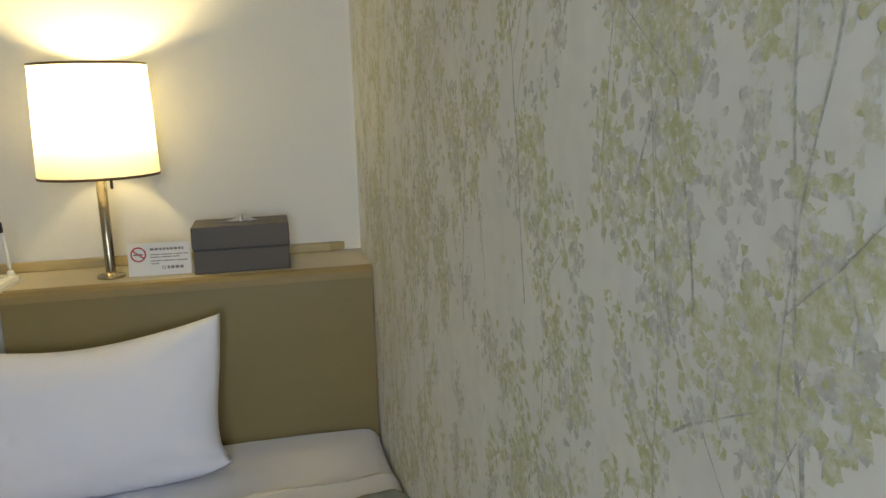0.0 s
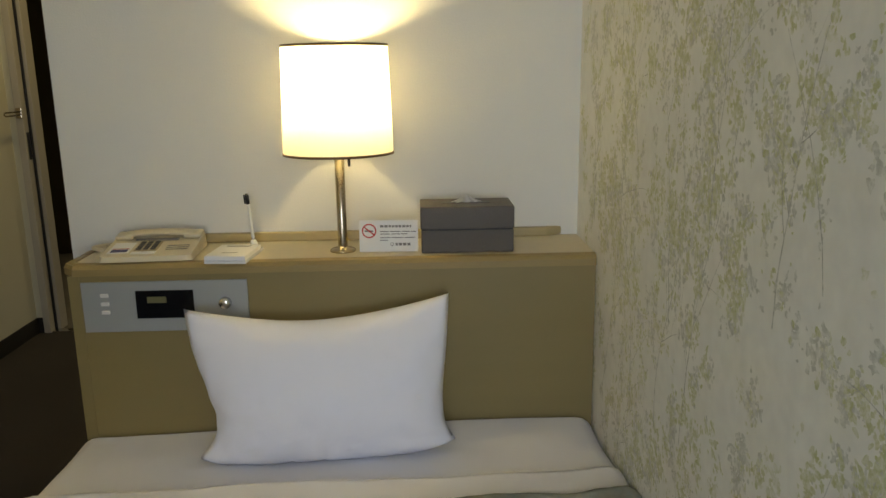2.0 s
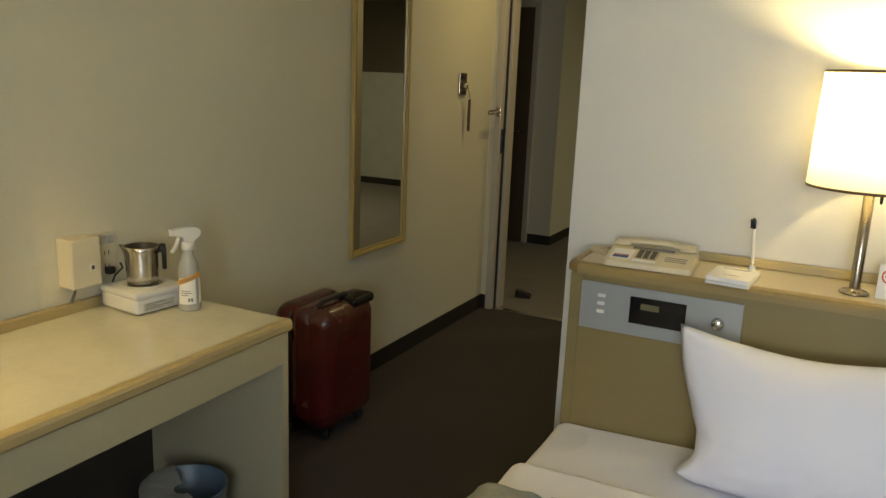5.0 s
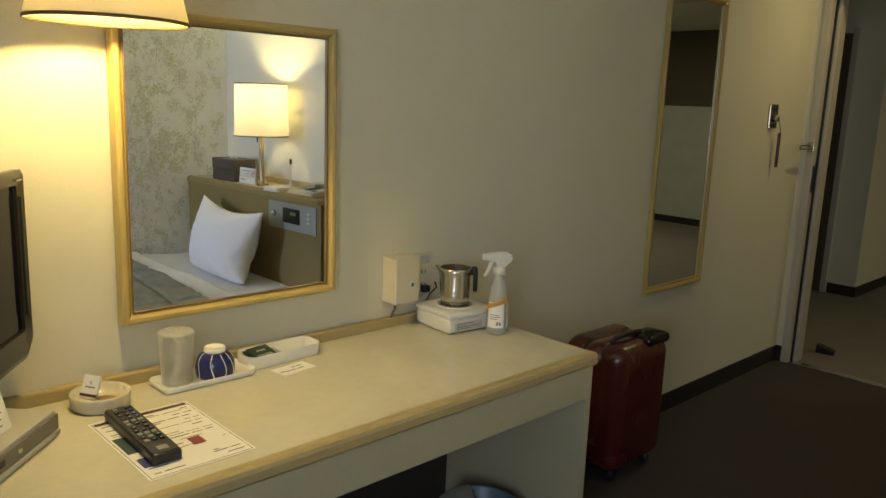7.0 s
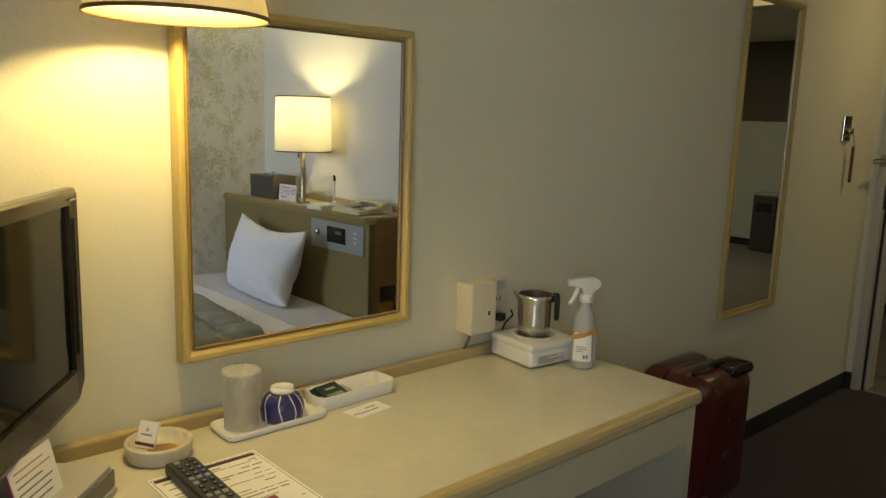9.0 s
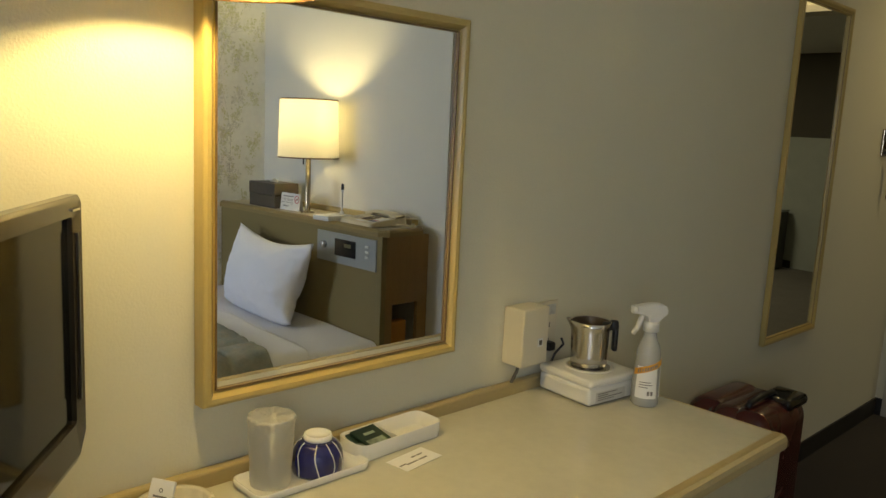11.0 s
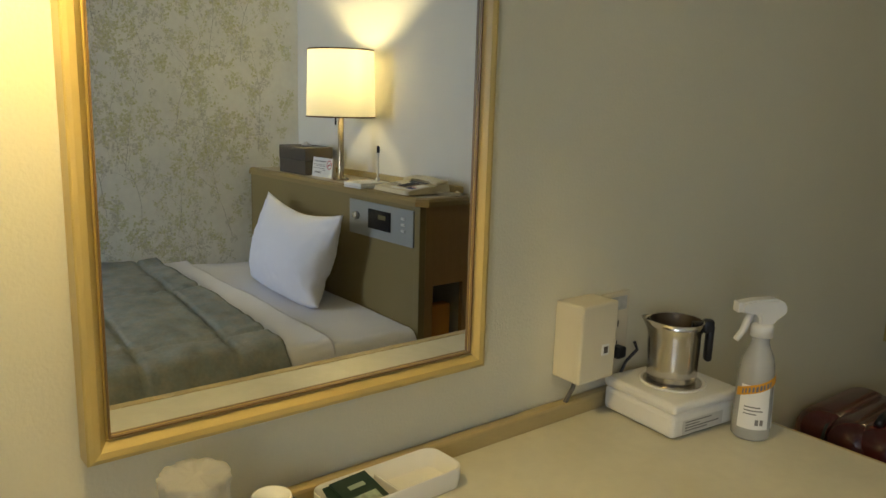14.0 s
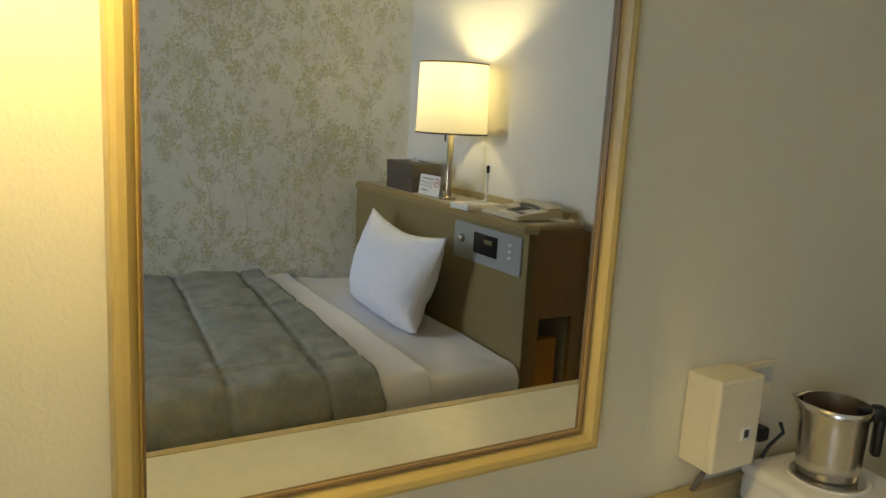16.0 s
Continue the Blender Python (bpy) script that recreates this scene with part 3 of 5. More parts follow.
def desk_lamp():
    t = empty("wall_lamp", pose(XW, 0.832, 1.506), "lit wall lamp with a flared cream shade above the desk", "lamp")
    b = lathe([(0.143, 0.006), (0.122, 0.10), (0.101, 0.20), (0.099, 0.20), (0.120, 0.10), (0.141, 0.006)], 64, at=(0.215, 0, 0), closed=True)
    s = part("shade", b, M_SHADE_DESK, t, "flared cream fabric shade", True)
    part("shade_band", lathe([(0.1405, 0.003), (0.1445, 0.003), (0.1435, 0.009), (0.1405, 0.009)], 64, at=(0.215, 0, 0), closed=True), M_BAND, s, "dark binding", True)
    part("arm", tube([(0.0, 0, 0.25), (0.12, 0, 0.27), (0.19, 0, 0.25), (0.215, 0, 0.20), (0.215, 0, 0.155)], 0.008), M_CHROME, t)
    part("wall_plate", box(0, 0.012, -0.035, 0.035, 0.19, 0.31, 0.004), M_CHROME, t)
    part("bulb", lathe([(0.014, 0.13), (0.026, 0.108), (0.029, 0.09), (0.022, 0.07), (0, 0.062)], 16, at=(0.215, 0, 0)), glow("bulb_warm_desk", WARM_DESK, DESK_BULB), t, "glowing bulb")
    part("bulb_socket", lathe([(0, 0.16), (0.015, 0.16), (0.015, 0.131), (0, 0.131)], 20, at=(0.215, 0, 0)), M_WHITEPL, t, smooth=True)
    b = bmesh.new()
    for a in (0, 120, 240):
        c, q = math.cos(radians(a)), math.sin(radians(a))
        tube([(0.215 + 0.012 * c, 0.012 * q, 0.155), (0.215 + 0.098 * c, 0.098 * q, 0.195)], 0.0015, 6, bm=b)
    part("shade_carrier", b, M_CHROME, s)
    return t


desk_lamp()


# ---- desk ----
DX, DY0, DY1 = -1.748, 0.05, 2.000


def desk():
    k = empty("desk", pose(0, 0, 0), "long cream laminate built-in desk with an oak front edge", "desk")
    part("desk_top", box(XW + 0.025, DX - 0.028, DY0, DY1 - 0.006, ZD - 0.030, ZD), M_DESK, k, "cream mottled laminate top")
    b = bmesh.new()
    prof = [(-0.030, -0.034), (-0.030, 0.001), (-0.012, 0.0015), (-0.004, -0.002), (0.0, -0.010), (0.0, -0.026), (-0.006, -0.034)]
    ends = []
    for y in (DY0, DY1):
        ends.append([b.verts.new((DX + u, y, ZD + v)) for u, v in prof])
    n = len(prof)
    for i in range(n):
        b.faces.new((ends[0][i], ends[0][(i + 1) % n], ends[1][(i + 1) % n], ends[1][i]))
    b.faces.new(ends[0])
    b.faces.new(ends[1][::-1])
    bmesh.ops.recalc_face_normals(b, faces=b.faces)
    part("front_edge", b, M_OAK, k, "rounded oak front edge")
    part("end_edge", box(XW + 0.025, DX - 0.030, DY1 - 0.006, DY1, ZD - 0.032, ZD + 0.0008, 0.002), M_OAK, k)
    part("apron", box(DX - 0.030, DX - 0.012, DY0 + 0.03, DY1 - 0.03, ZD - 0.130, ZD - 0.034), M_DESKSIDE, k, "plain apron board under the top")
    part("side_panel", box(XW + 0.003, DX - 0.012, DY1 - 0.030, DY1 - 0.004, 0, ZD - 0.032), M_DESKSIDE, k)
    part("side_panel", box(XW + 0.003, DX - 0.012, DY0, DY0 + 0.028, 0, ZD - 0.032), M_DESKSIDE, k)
    # Dark sheet added at the wall for the deep shade below the top
    part("shade_sheet", box(XW + 0.003, XW + 0.012, DY0 + 0.029, DY1 - 0.031, 0.0, ZD - 0.032), material("shade_sheet_dark", (0.035, 0.03, 0.024), 0.6, vary=0.12), k, "dark brown panel against the wall under the top")
    part("backsplash", box(XW + 0.002, XW + 0.024, DY0, DY1 - 0.008, ZD - 0.03, ZD + 0.029, 0.005), M_OAK, k, "low oak strip along the wall")
    return k


desk()


# ---- mirrors ----
M_BEAD = material("bead_brown", (0.17, 0.10, 0.035), 0.4)


def framed_mirror(name, y0, y1, z0, z1, w, depth, label, lean=0.0, inset=0.005):
    m = empty(name, pose(XW + 0.002 + lean, (y0 + y1) / 2, z0, 0, -math.degrees(lean / (z1 - z0)), 0), label, "mirror")
    hw, h = (y1 - y0) / 2, z1 - z0
    prof = [(0.0, 0.0), (0.0, 0.86), (0.06, 0.96), (0.22, 1.0), (0.45, 0.97), (0.62, 0.80), (0.72, 0.68), (0.76, 0.58), (0.80, 0.66), (0.92, 0.58), (1.0, 0.40), (1.0, 0.0)]

    def bar(corners):
        b = bmesh.new()
        ends = []
        for (oy, oz), (iy, iz) in corners:
            ends.append([b.verts.new((depth * v, oy + (iy - oy) * u, oz + (iz - oz) * u)) for u, v in prof])
        n = len(prof)
        for i in range(n):
            b.faces.new((ends[0][i], ends[0][(i + 1) % n], ends[1][(i + 1) % n], ends[1][i]))
        b.faces.new(ends[0])
        b.faces.new(ends[1][::-1])
        bmesh.ops.recalc_face_normals(b, faces=b.faces)
        return b

    o = [(-hw, 0), (hw, 0), (hw, h), (-hw, h)]
    q = [(-hw + w, w), (hw - w, w), (hw - w, h - w), (-hw + w, h - w)]
    for i in range(4):
        j = (i + 1) % 4
        part("frame_rail" if i % 2 == 0 else "frame_stile", bar([(o[i], q[i]), (o[j], q[j])]), M_GOLD, m)
    g0, g1 = w * 0.83, w * 0.90
    for (y_0, y_1, z_0, z_1) in ((-hw + g0, hw - g0, g0, g1), (-hw + g0, hw - g0, h - g1, h - g0), (-hw + g0, -hw + g1, g1, h - g1), (hw - g1, hw - g0, g1, h - g1)):
        part("inner_bead", box(inset + 0.001, max(depth * 0.66, inset + 0.006), y_0, y_1, z_0, z_1), M_BEAD, m, "dark inner bead line")
    part("mirror_glass", box(inset - 0.004, inset, -hw + w * 0.9, hw - w * 0.9, w * 0.9, h - w * 0.9), M_MIRROR, m, "clear silvered mirror glass")
    return m


framed_mirror("wall_mirror", 0.904, 1.483, 0.866, 1.559, 0.030, 0.034, "rectangular mirror in a pale gold wood frame above the desk", 0.005, 0.020)
framed_mirror("full_length_mirror", 3.112, 3.590, 0.603, 1.868, 0.028, 0.020, "tall narrow mirror in a pale wood frame on the passage wall")


# ---- television ----
def television():
    t = empty("television", pose(-2.064, 0.556, ZD, 0, 0, 180 - 36.5), "black flat-screen television on a stand on the desk", "television")
    part("cabinet", box(-0.20, 0.195, 0.002, 0.052, 0.17, 0.485, 0.014, 3), M_BLACK, t, "black rear casing")
    b = bmesh.new()
    outer = [(-0.258, 0.158), (-0.228, 0.126), (0.222, 0.126), (0.253, 0.158), (0.253, 0.500), (0.248, 0.506), (-0.252, 0.506), (-0.258, 0.500)]
    inner = [(-0.230, 0.186), (-0.226, 0.182), (0.218, 0.182), (0.222, 0.186), (0.222, 0.474), (0.218, 0.478), (-0.226, 0.478), (-0.230, 0.474)]
    rings = []
    for ring, y in ((outer, 0.004), (outer, -0.010), (None, -0.015), (inner, -0.011), (inner, 0.0)):
        pts = ring or [(a[0] * 0.8 + c[0] * 0.2, a[1] * 0.8 + c[1] * 0.2) for a, c in zip(outer, inner)]
        rings.append([b.verts.new((x, y, z)) for x, z in pts])
    for a, c in zip(rings, rings[1:]):
        for i in range(8):
            b.faces.new((a[i], a[(i + 1) % 8], c[(i + 1) % 8], c[i]))
    bmesh.ops.recalc_face_normals(b, faces=b.faces)
    part("bezel", b, material("tv_bezel_bronze_black", (0.030, 0.025, 0.019), 0.22, vary=0.1, coat=0.15), t, "glossy bronze-black bezel with cut lower corners")
    dark = material("screen_dark", (0.005, 0.0055, 0.0055), 0.06)
    dark.node_tree.nodes["Principled BSDF"].inputs["Specular IOR Level"].default_value = 0.22
    part("screen", box(-0.230, 0.222, -0.004, -0.0005, 0.183, 0.477), dark, t, "dark switched-off screen")
    part("speaker_slit", box(0.229, 0.235, -0.0160, -0.012, 0.215, 0.455, 0.001), M_BLACK, t)
    part("logo_plate", box(0.212, 0.240, -0.0160, -0.012, 0.486, 0.489), M_STEEL, t)
    part("neck", box(-0.05, 0.05, 0.02, 0.05, 0.015, 0.20, 0.006), M_BLACK, t)
    part("stand_base", extrude_outline(rounded(-0.14, 0.14, 0.012, 0.15, 0.04), 0.0, 0.014, 0.003), M_BLACKGLOSS, t)
    return t


television()


# ---- suitcase ----
def suitcase():
    s = empty("suitcase", pose(-2.160, 2.735, 0), "red glossy hard-shell trolley suitcase standing by the wall", "suitcase")

    def shell(x0, x1, bulge):
        b = box(x0, x1, -0.172, 0.172, 0.045, 0.530, 0.058, 6)
        for v in b.verts:
            k = max(0, 1 - abs(v.co.y / 0.172) ** 3) * max(0, 1 - abs((v.co.z - 0.29) / 0.245) ** 3)
            v.co.x += bulge * k
            v.co.z += 0.010 * max(0, (v.co.z - 0.4) / 0.13) * (1 - (v.co.y / 0.19) ** 2)
        return b
    part("shell", shell(-0.135, 0.002, -0.006), M_RED, s, "red polycarbonate half shell", True)
    part("shell", shell(-0.002, 0.135, 0.006), M_RED, s, "red polycarbonate half shell", True)
    b = extrude_outline(rounded(-0.1715, 0.1715, 0.046, 0.5295, 0.060, 8), -0.058, 0.058)
    bmesh.ops.transform(b, matrix=Matrix(((0, 0, 1, 0), (1, 0, 0, 0), (0, 1, 0, 0), (0, 0, 0, 1))), verts=b.verts)
    part("middle_band", b, M_RED, s, "red middle band of the case", True)
    b = extrude_outline(rounded(-0.1730, 0.1730, 0.0445, 0.5310, 0.060, 8), -0.004, 0.004)
    bmesh.ops.transform(b, matrix=Matrix(((0, 0, 1, -0.045), (1, 0, 0, 0), (0, 1, 0, 0), (0, 0, 0, 1))), verts=b.verts)
    part("zip_band", b, M_BLACK, s, "black zip band")
    part("side_foot", box(-0.055, -0.03, -0.178, -0.170, 0.40, 0.44, 0.006), M_BLACK, s)
    b = box(0.02, 0.130, 0.02, 0.170, 0.505, 0.546, 0.018, 4)
    part("handle_tray", b, M_BLACKGLOSS, s, "black glossy handle recess", True)
    part("top_handle", tube([(0.055, -0.12, 0.535), (0.055, -0.10, 0.550), (0.055, -0.02, 0.555), (0.055, 0.06, 0.550), (0.055, 0.08, 0.535)], 0.010, 12), M_BLACK, s, "black carry handle", True)
    for x in (-0.085, 0.085):
        for y in (-0.12, 0.12):
            w = part("wheel", lathe([(0, -0.011), (0.02, -0.011), (0.0235, -0.006), (0.0235, 0.006), (0.02, 0.011), (0, 0.011)], 20), M_BLACK, s, smooth=True)
            w.matrix_basis = pose(x, y, 0.0235, 90, 0, 0)
            part("caster", box(x - 0.014, x + 0.014, y - 0.02, y + 0.02, 0.028, 0.06, 0.005), M_BLACK, s)
    return s


suitcase()


# ---- things on the headboard ----
def telephone():
    t = empty("telephone", pose(-0.844, 2.407, ZH + 0.0145, 0, 0, 3) @ Matrix.Diagonal((1.08, 1.0, 0.74, 1.0)), "ivory push-button desk telephone with a coiled cord", "telephone")
    b = bmesh.new()
    out = rounded(-0.108, 0.108, -0.098, 0.10, 0.016, 4)
    lo = [b.verts.new((x, y, 0.006)) for x, y in out]
    hi = [b.verts.new((x * 0.97, y * 0.97, 0.024 + 0.030 * (y + 0.098) / 0.198)) for x, y in out]
    n = len(out)
    for i in range(n):
        b.faces.new((lo[i], lo[(i + 1) % n], hi[(i + 1) % n], hi[i]))
    b.faces.new(hi)
    b.faces.new(lo[::-1])
    bmesh.ops.recalc_face_normals(b, faces=b.faces)
    part("body", b, M_PHONE, t, "wedge-shaped ivory body")
    slope = Matrix.Translation((0, 0, 0.0395)) @ Matrix.Rotation(math.atan2(0.030, 0.198), 4, "X")

    def on_top(bm):
        bmesh.ops.transform(bm, matrix=slope, verts=bm.verts)
        return bm
    # handset lying across the back
    b = bmesh.new()
    rows = []
    for i in range(21):
        u = i / 10 - 1
        x = 0.100 * u
        wide = 0.020 + 0.008 * abs(u) ** 3
        z = 0.019 - 0.010 * abs(u) ** 3 - 0.004 * u * u
        rows.append([(x, 0.062 + wide * math.cos(a), z + 0.010 * math.sin(a)) for a in [2 * math.pi * k / 12 for k in range(12)]])
    rings = [[b.verts.new(p) for p in r] for r in rows]
    for a, c in zip(rings, rings[1:]):
        for k in range(12):
            b.faces.new((a[k], a[(k + 1) % 12], c[(k + 1) % 12], c[k]))
    b.faces.new(rings[0])
    b.faces.new(rings[-1][::-1])
    bmesh.ops.recalc_face_normals(b, faces=b.faces)
    part("handset", on_top(b), M_PHONE, t, "ivory handset on its cradle", True)
    for x in (-0.082, 0.082):
        part("ear_cup", on_top(box(x - 0.022, x + 0.022, 0.036, 0.090, 0.0, 0.015, 0.006)), M_PHONE, t, smooth=True)
    part("cradle_recess", on_top(box(-0.052, 0.052, 0.026, 0.040, 0.0, 0.004, 0.001)), M_INK, t)
    pad = part("keypad", on_top(box(-0.036, 0.018, -0.055, 0.020, 0.0, 0.002, 0.0005)), material("keypad_tan", (0.42, 0.34, 0.20), 0.5), t)
    for r in range(4):
        for c in range(3):
            part("key", on_top(box(-0.032 + 0.0165 * c, -0.020 + 0.0165 * c, -0.050 + 0.0175 * r, -0.039 + 0.0175 * r, 0.002, 0.0055, 0.001)), M_TISSUE, pad)
    card = part("number_card", on_top(box(-0.094, -0.044, -0.072, 0.012, 0.0, 0.0015)), M_PAPER, t, "white extension list")
    part("card_band", on_top(box(-0.088, -0.050, -0.064, -0.044, 0.0015, 0.0022)), material("ink_indigo", (0.05, 0.05, 0.14), 0.6), card)
    part("card_band", on_top(box(-0.088, -0.050, -0.040, -0.036, 0.0015, 0.0022)), material("ink_red", (0.45, 0.06, 0.05), 0.6), card)
    part("label_strip", on_top(box(-0.038, 0.018, -0.080, -0.062, 0.0, 0.0015)), M_PAPER, t)
    for z in (-0.05, -0.035, -0.020):
        part("print_line", on_top(box(0.036, 0.088, z, z + 0.004, 0.0, 0.0008)), M_INK, t)
    for x in (-0.085, -0.03, 0.03, 0.085):
        part("rubber_foot", box(x - 0.008, x + 0.008, -0.085, -0.07, 0, 0.0065), M_BLACK, t)
    pts = []
    for i in range(220):
        u = i / 219
        a = u * 2 * math.pi * 22
        cx = -0.112 - 0.055 * math.sin(math.pi * u)
        cy = 0.03 + 0.09 * u
        pts.append((cx + 0.0065 * math.cos(a), cy, 0.0105 + 0.0065 * math.sin(a)))
    part("coiled_cord", tube(pts, 0.0018, 5), M_PHONE, t, "ivory coiled cord", True)
    return t


telephone()


def notepad():
    n = empty("notepad_tray", pose(-0.625, 2.365, ZH + 0.0145, 0, 0, -5), "white memo pad on a clear pen stand", "notepad")
    part("tray", box(-0.053, 0.053, -0.083, 0.078, 0.0, 0.008, 0.002), material("acrylic_tray", (0.72, 0.72, 0.70), 0.2), n)
    b = box(-0.052, 0.052, -0.082, 0.055, 0.0085, 0.020, 0.001)
    part("memo_pad", b, M_PAPER, n, "stack of white memo sheets")
    for y, w in ((0.035, 0.034), (0.026, 0.028), (-0.045, 0.02)):
        part("print_line", box(-w, w, y, y + 0.003, 0.0201, 0.0205), M_INK, n)
    part("pen_holder", lathe([(0, 0.008), (0.010, 0.008), (0.010, 0.02), (0.007, 0.03), (0.0, 0.03)], 20, at=(0.030, 0.066, 0)), M_WHITEPL, n, smooth=True)
    pen = part("pen", lathe([(0, 0.0), (0.0042, 0.008), (0.0042, 0.105), (0, 0.105)], 12), M_WHITEPL, n, "white pen with a black cap", True)
    pen.matrix_basis = pose(0.030, 0.066, 0.029, 3, -4, 0)
    part("pen_cap", lathe([(0.0, 0.098), (0.0052, 0.099), (0.0055, 0.122), (0.0035, 0.127), (0, 0.127)], 12), M_BLACK, pen, "black cap", True)
    part("pen_clip", box(-0.0085, -0.0055, -0.002, 0.002, 0.100, 0.124), M_BLACK, pen)
    return n


notepad()


def ring(bm, r0, r1, depth, at, seg=40):
    """A flat upright ring in the x-z plane."""
    vs = []
    for k in range(seg):
        c, s = math.cos(2 * math.pi * k / seg), math.sin(2 * math.pi * k / seg)
        vs.append([bm.verts.new((at[0] + r * c, at[1] + d, at[2] + r * s)) for r, d in ((r0, 0), (r1, 0), (r1, -depth), (r0, -depth))])
    for k in range(seg):
        a, c = vs[k], vs[(k + 1) % seg]
        for j in range(4):
            bm.faces.new((a[j], a[(j + 1) % 4], c[(j + 1) % 4], c[j]))
    bmesh.ops.recalc_face_normals(bm, faces=bm.faces)
    return bm


def no_smoking_sign():
    s = empty("no_smoking_sign", pose(-0.228, 2.383, ZH + 0.0145, -6, 0, -3), "white folded no-smoking card with a red prohibition ring", "sign")
    part("front_card", box(-0.077, 0.077, 0, 0.0012, 0, 0.083), M_PAPER, s)
    b = box(-0.077, 0.077, 0.0, 0.0012, 0, 0.083)
    bmesh.ops.transform(b, matrix=Matrix.Translation((0, 0.026, 0)) @ Matrix.Rotation(radians(16), 4, "X"), verts=b.verts)
    part("back_card", b, M_PAPER, s)
    red = material("ink_prohibition_red", (0.50, 0.05, 0.05), 0.6)
    b = ring(bmesh.new(), 0.0155, 0.0192, 0.0004, (-0.051, -0.0001, 0.055))
    bar = box(-0.017, 0.017, -0.0006, -0.0001, -0.0018, 0.0018)
    bmesh.ops.transform(bar, matrix=Matrix.Translation((-0.051, 0, 0.055)) @ Matrix.Rotation(radians(38), 4, "Y"), verts=bar.verts)
    part("ring_mark", b, red, s)
    part("ring_bar", bar, red, s)
    part("cigarette_mark", box(-0.063, -0.040, -0.0004, -0.0001, 0.0525, 0.0565), M_INK, s)
    for x0, x1, z, h in ((-0.022, 0.060, 0.064, 0.006), (-0.022, 0.072, 0.052, 0.0022), (-0.022, 0.055, 0.0455, 0.0022), (-0.022, 0.070, 0.036, 0.0022), (-0.022, -0.002, 0.029, 0.002), (0.018, 0.062, 0.016, 0.007)):
        x = x0
        while x < x1 - 0.004:
            w = random.uniform(0.004, 0.010) if h > 0.004 else random.uniform(0.012, 0.03)
            part("print_mark", box(x, min(x + w, x1), -0.0004, -0.0001, z, z + h), M_INK, s)
            x += w + (0.0025 if h > 0.004 else 0.003)
    part("emblem", ring(bmesh.new(), 0.003, 0.0045, 0.0004, (0.009, -0.0001, 0.0195), 20), M_INK, s)
    return s


no_smoking_sign()


def tissue_box():
    t = empty("tissue_box", pose(-0.022, 2.420, ZH + 0.0145), "dark brown leatherette tissue box with a white tissue", "tissue box")
    part("lower_half", box(-0.120, 0.120, -0.068, 0.068, 0, 0.060, 0.003), M_TISSUE, t)
    part("seam", box(-0.118, 0.118, -0.066, 0.066, 0.060, 0.0625), M_BLACK, t)
    part("upper_half", box(-0.1215, 0.1215, -0.0695, 0.0695, 0.0625, 0.121, 0.003), M_TISSUE, t)
    part("slot", extrude_outline(rounded(-0.065, 0.065, -0.012, 0.012, 0.011), 0.1205, 0.1217), M_BLACK, t)
    b = bmesh.new()
    rows = []
    for j in range(9):
        v = j / 8
        rows.append([b.verts.new(((0.048 - 0.036 * v ** 0.8) * (2 * i / 16 - 1) + 0.004 * v, 0.010 * math.sin(i * 1.3 + 2 * v) * (1 - 0.4 * v) + 0.006 * v, 0.119 + 0.021 * v * (1 - 0.35 * abs(2 * i / 16 - 1)) + 0.002 * math.sin(i * 2.1))) for i in range(17)])
    for a, c in zip(rows, rows[1:]):
        for i in range(16):
            b.faces.new((a[i], a[i + 1], c[i + 1], c[i]))
    bmesh.ops.solidify(b, geom=b.faces[:], thickness=0.0006)
    part("tissue", b, M_PAPER, t, "white tissue sticking out", True)
    return t


tissue_box()

# ---- passage fittings ----
k = empty("key_switch", pose(XW, 4.200, 1.312), "metal room-key switch with a key and a brown tag", "switch")
part("wall_plate", box(0.0005, 0.010, -0.045, 0.045, 0, 0.120, 0.003), M_CHROME, k, "dull brass wall plate")
part("key_slot", box(0.010, 0.014, -0.022, 0.022, 0.085, 0.108, 0.001), M_BLACK, k)
b = lathe([(0, 0.024), (0.014, 0.024), (0.017, 0.018), (0.017, 0), (0, 0)], 24)
bmesh.ops.transform(b, matrix=pose(0.0095, 0.0, 0.050, 0, 90, 0), verts=b.verts)
part("key_knob", b, M_STEEL, k, smooth=True)
part("key_plate", box(0.010, 0.013, -0.02, 0.02, 0.008, 0.022), M_BLACK, k)
part("chain", tube([(0.033, 0.0, 0.048), (0.036, 0.014, 0.025), (0.035, 0.030, 0.002), (0.034, 0.045, -0.024)], 0.0018, 6), M_CHROME, k)
part("key_tag", box(0.024, 0.034, 0.034, 0.056, -0.195, -0.022, 0.003), material("key_tag_brown", (0.09, 0.025, 0.015), 0.35), k, "long dark red-brown plastic key tag")

# ---- on the wall by the desk ----
w = empty("wall_box", pose(XW, 1.725, 0.798), "cream plastic junction box with a small socket on the wall", "wall box")
part("housing", box(0.0005, 0.062, -0.046, 0.046, 0, 0.138, 0.004), M_CREAMPL, w)
part("cover", box(0.048, 0.0635, -0.0465, 0.0465, -0.0005, 0.1385, 0.004), M_CREAMPL, w)
part("socket_frame", box(0.063, 0.0655, 0.008, 0.026, 0.044, 0.064, 0.0008), M_WHITEPL, w)
part("socket_hole", box(0.0652, 0.0660, 0.012, 0.022, 0.048, 0.060), M_TISSUE, w)
part("cable", tube([(0.030, -0.015, 0.004), (0.028, -0.018, -0.02), (0.016, -0.024, -0.052), (0.014, -0.026, -0.06)], 0.0042, 8), material("cable_grey", (0.12, 0.11, 0.09), 0.5), w, "short grey cable")
o = empty("wall_socket", pose(XW, 1.835, 0.795), "cream double power socket with a clear cover", "socket")
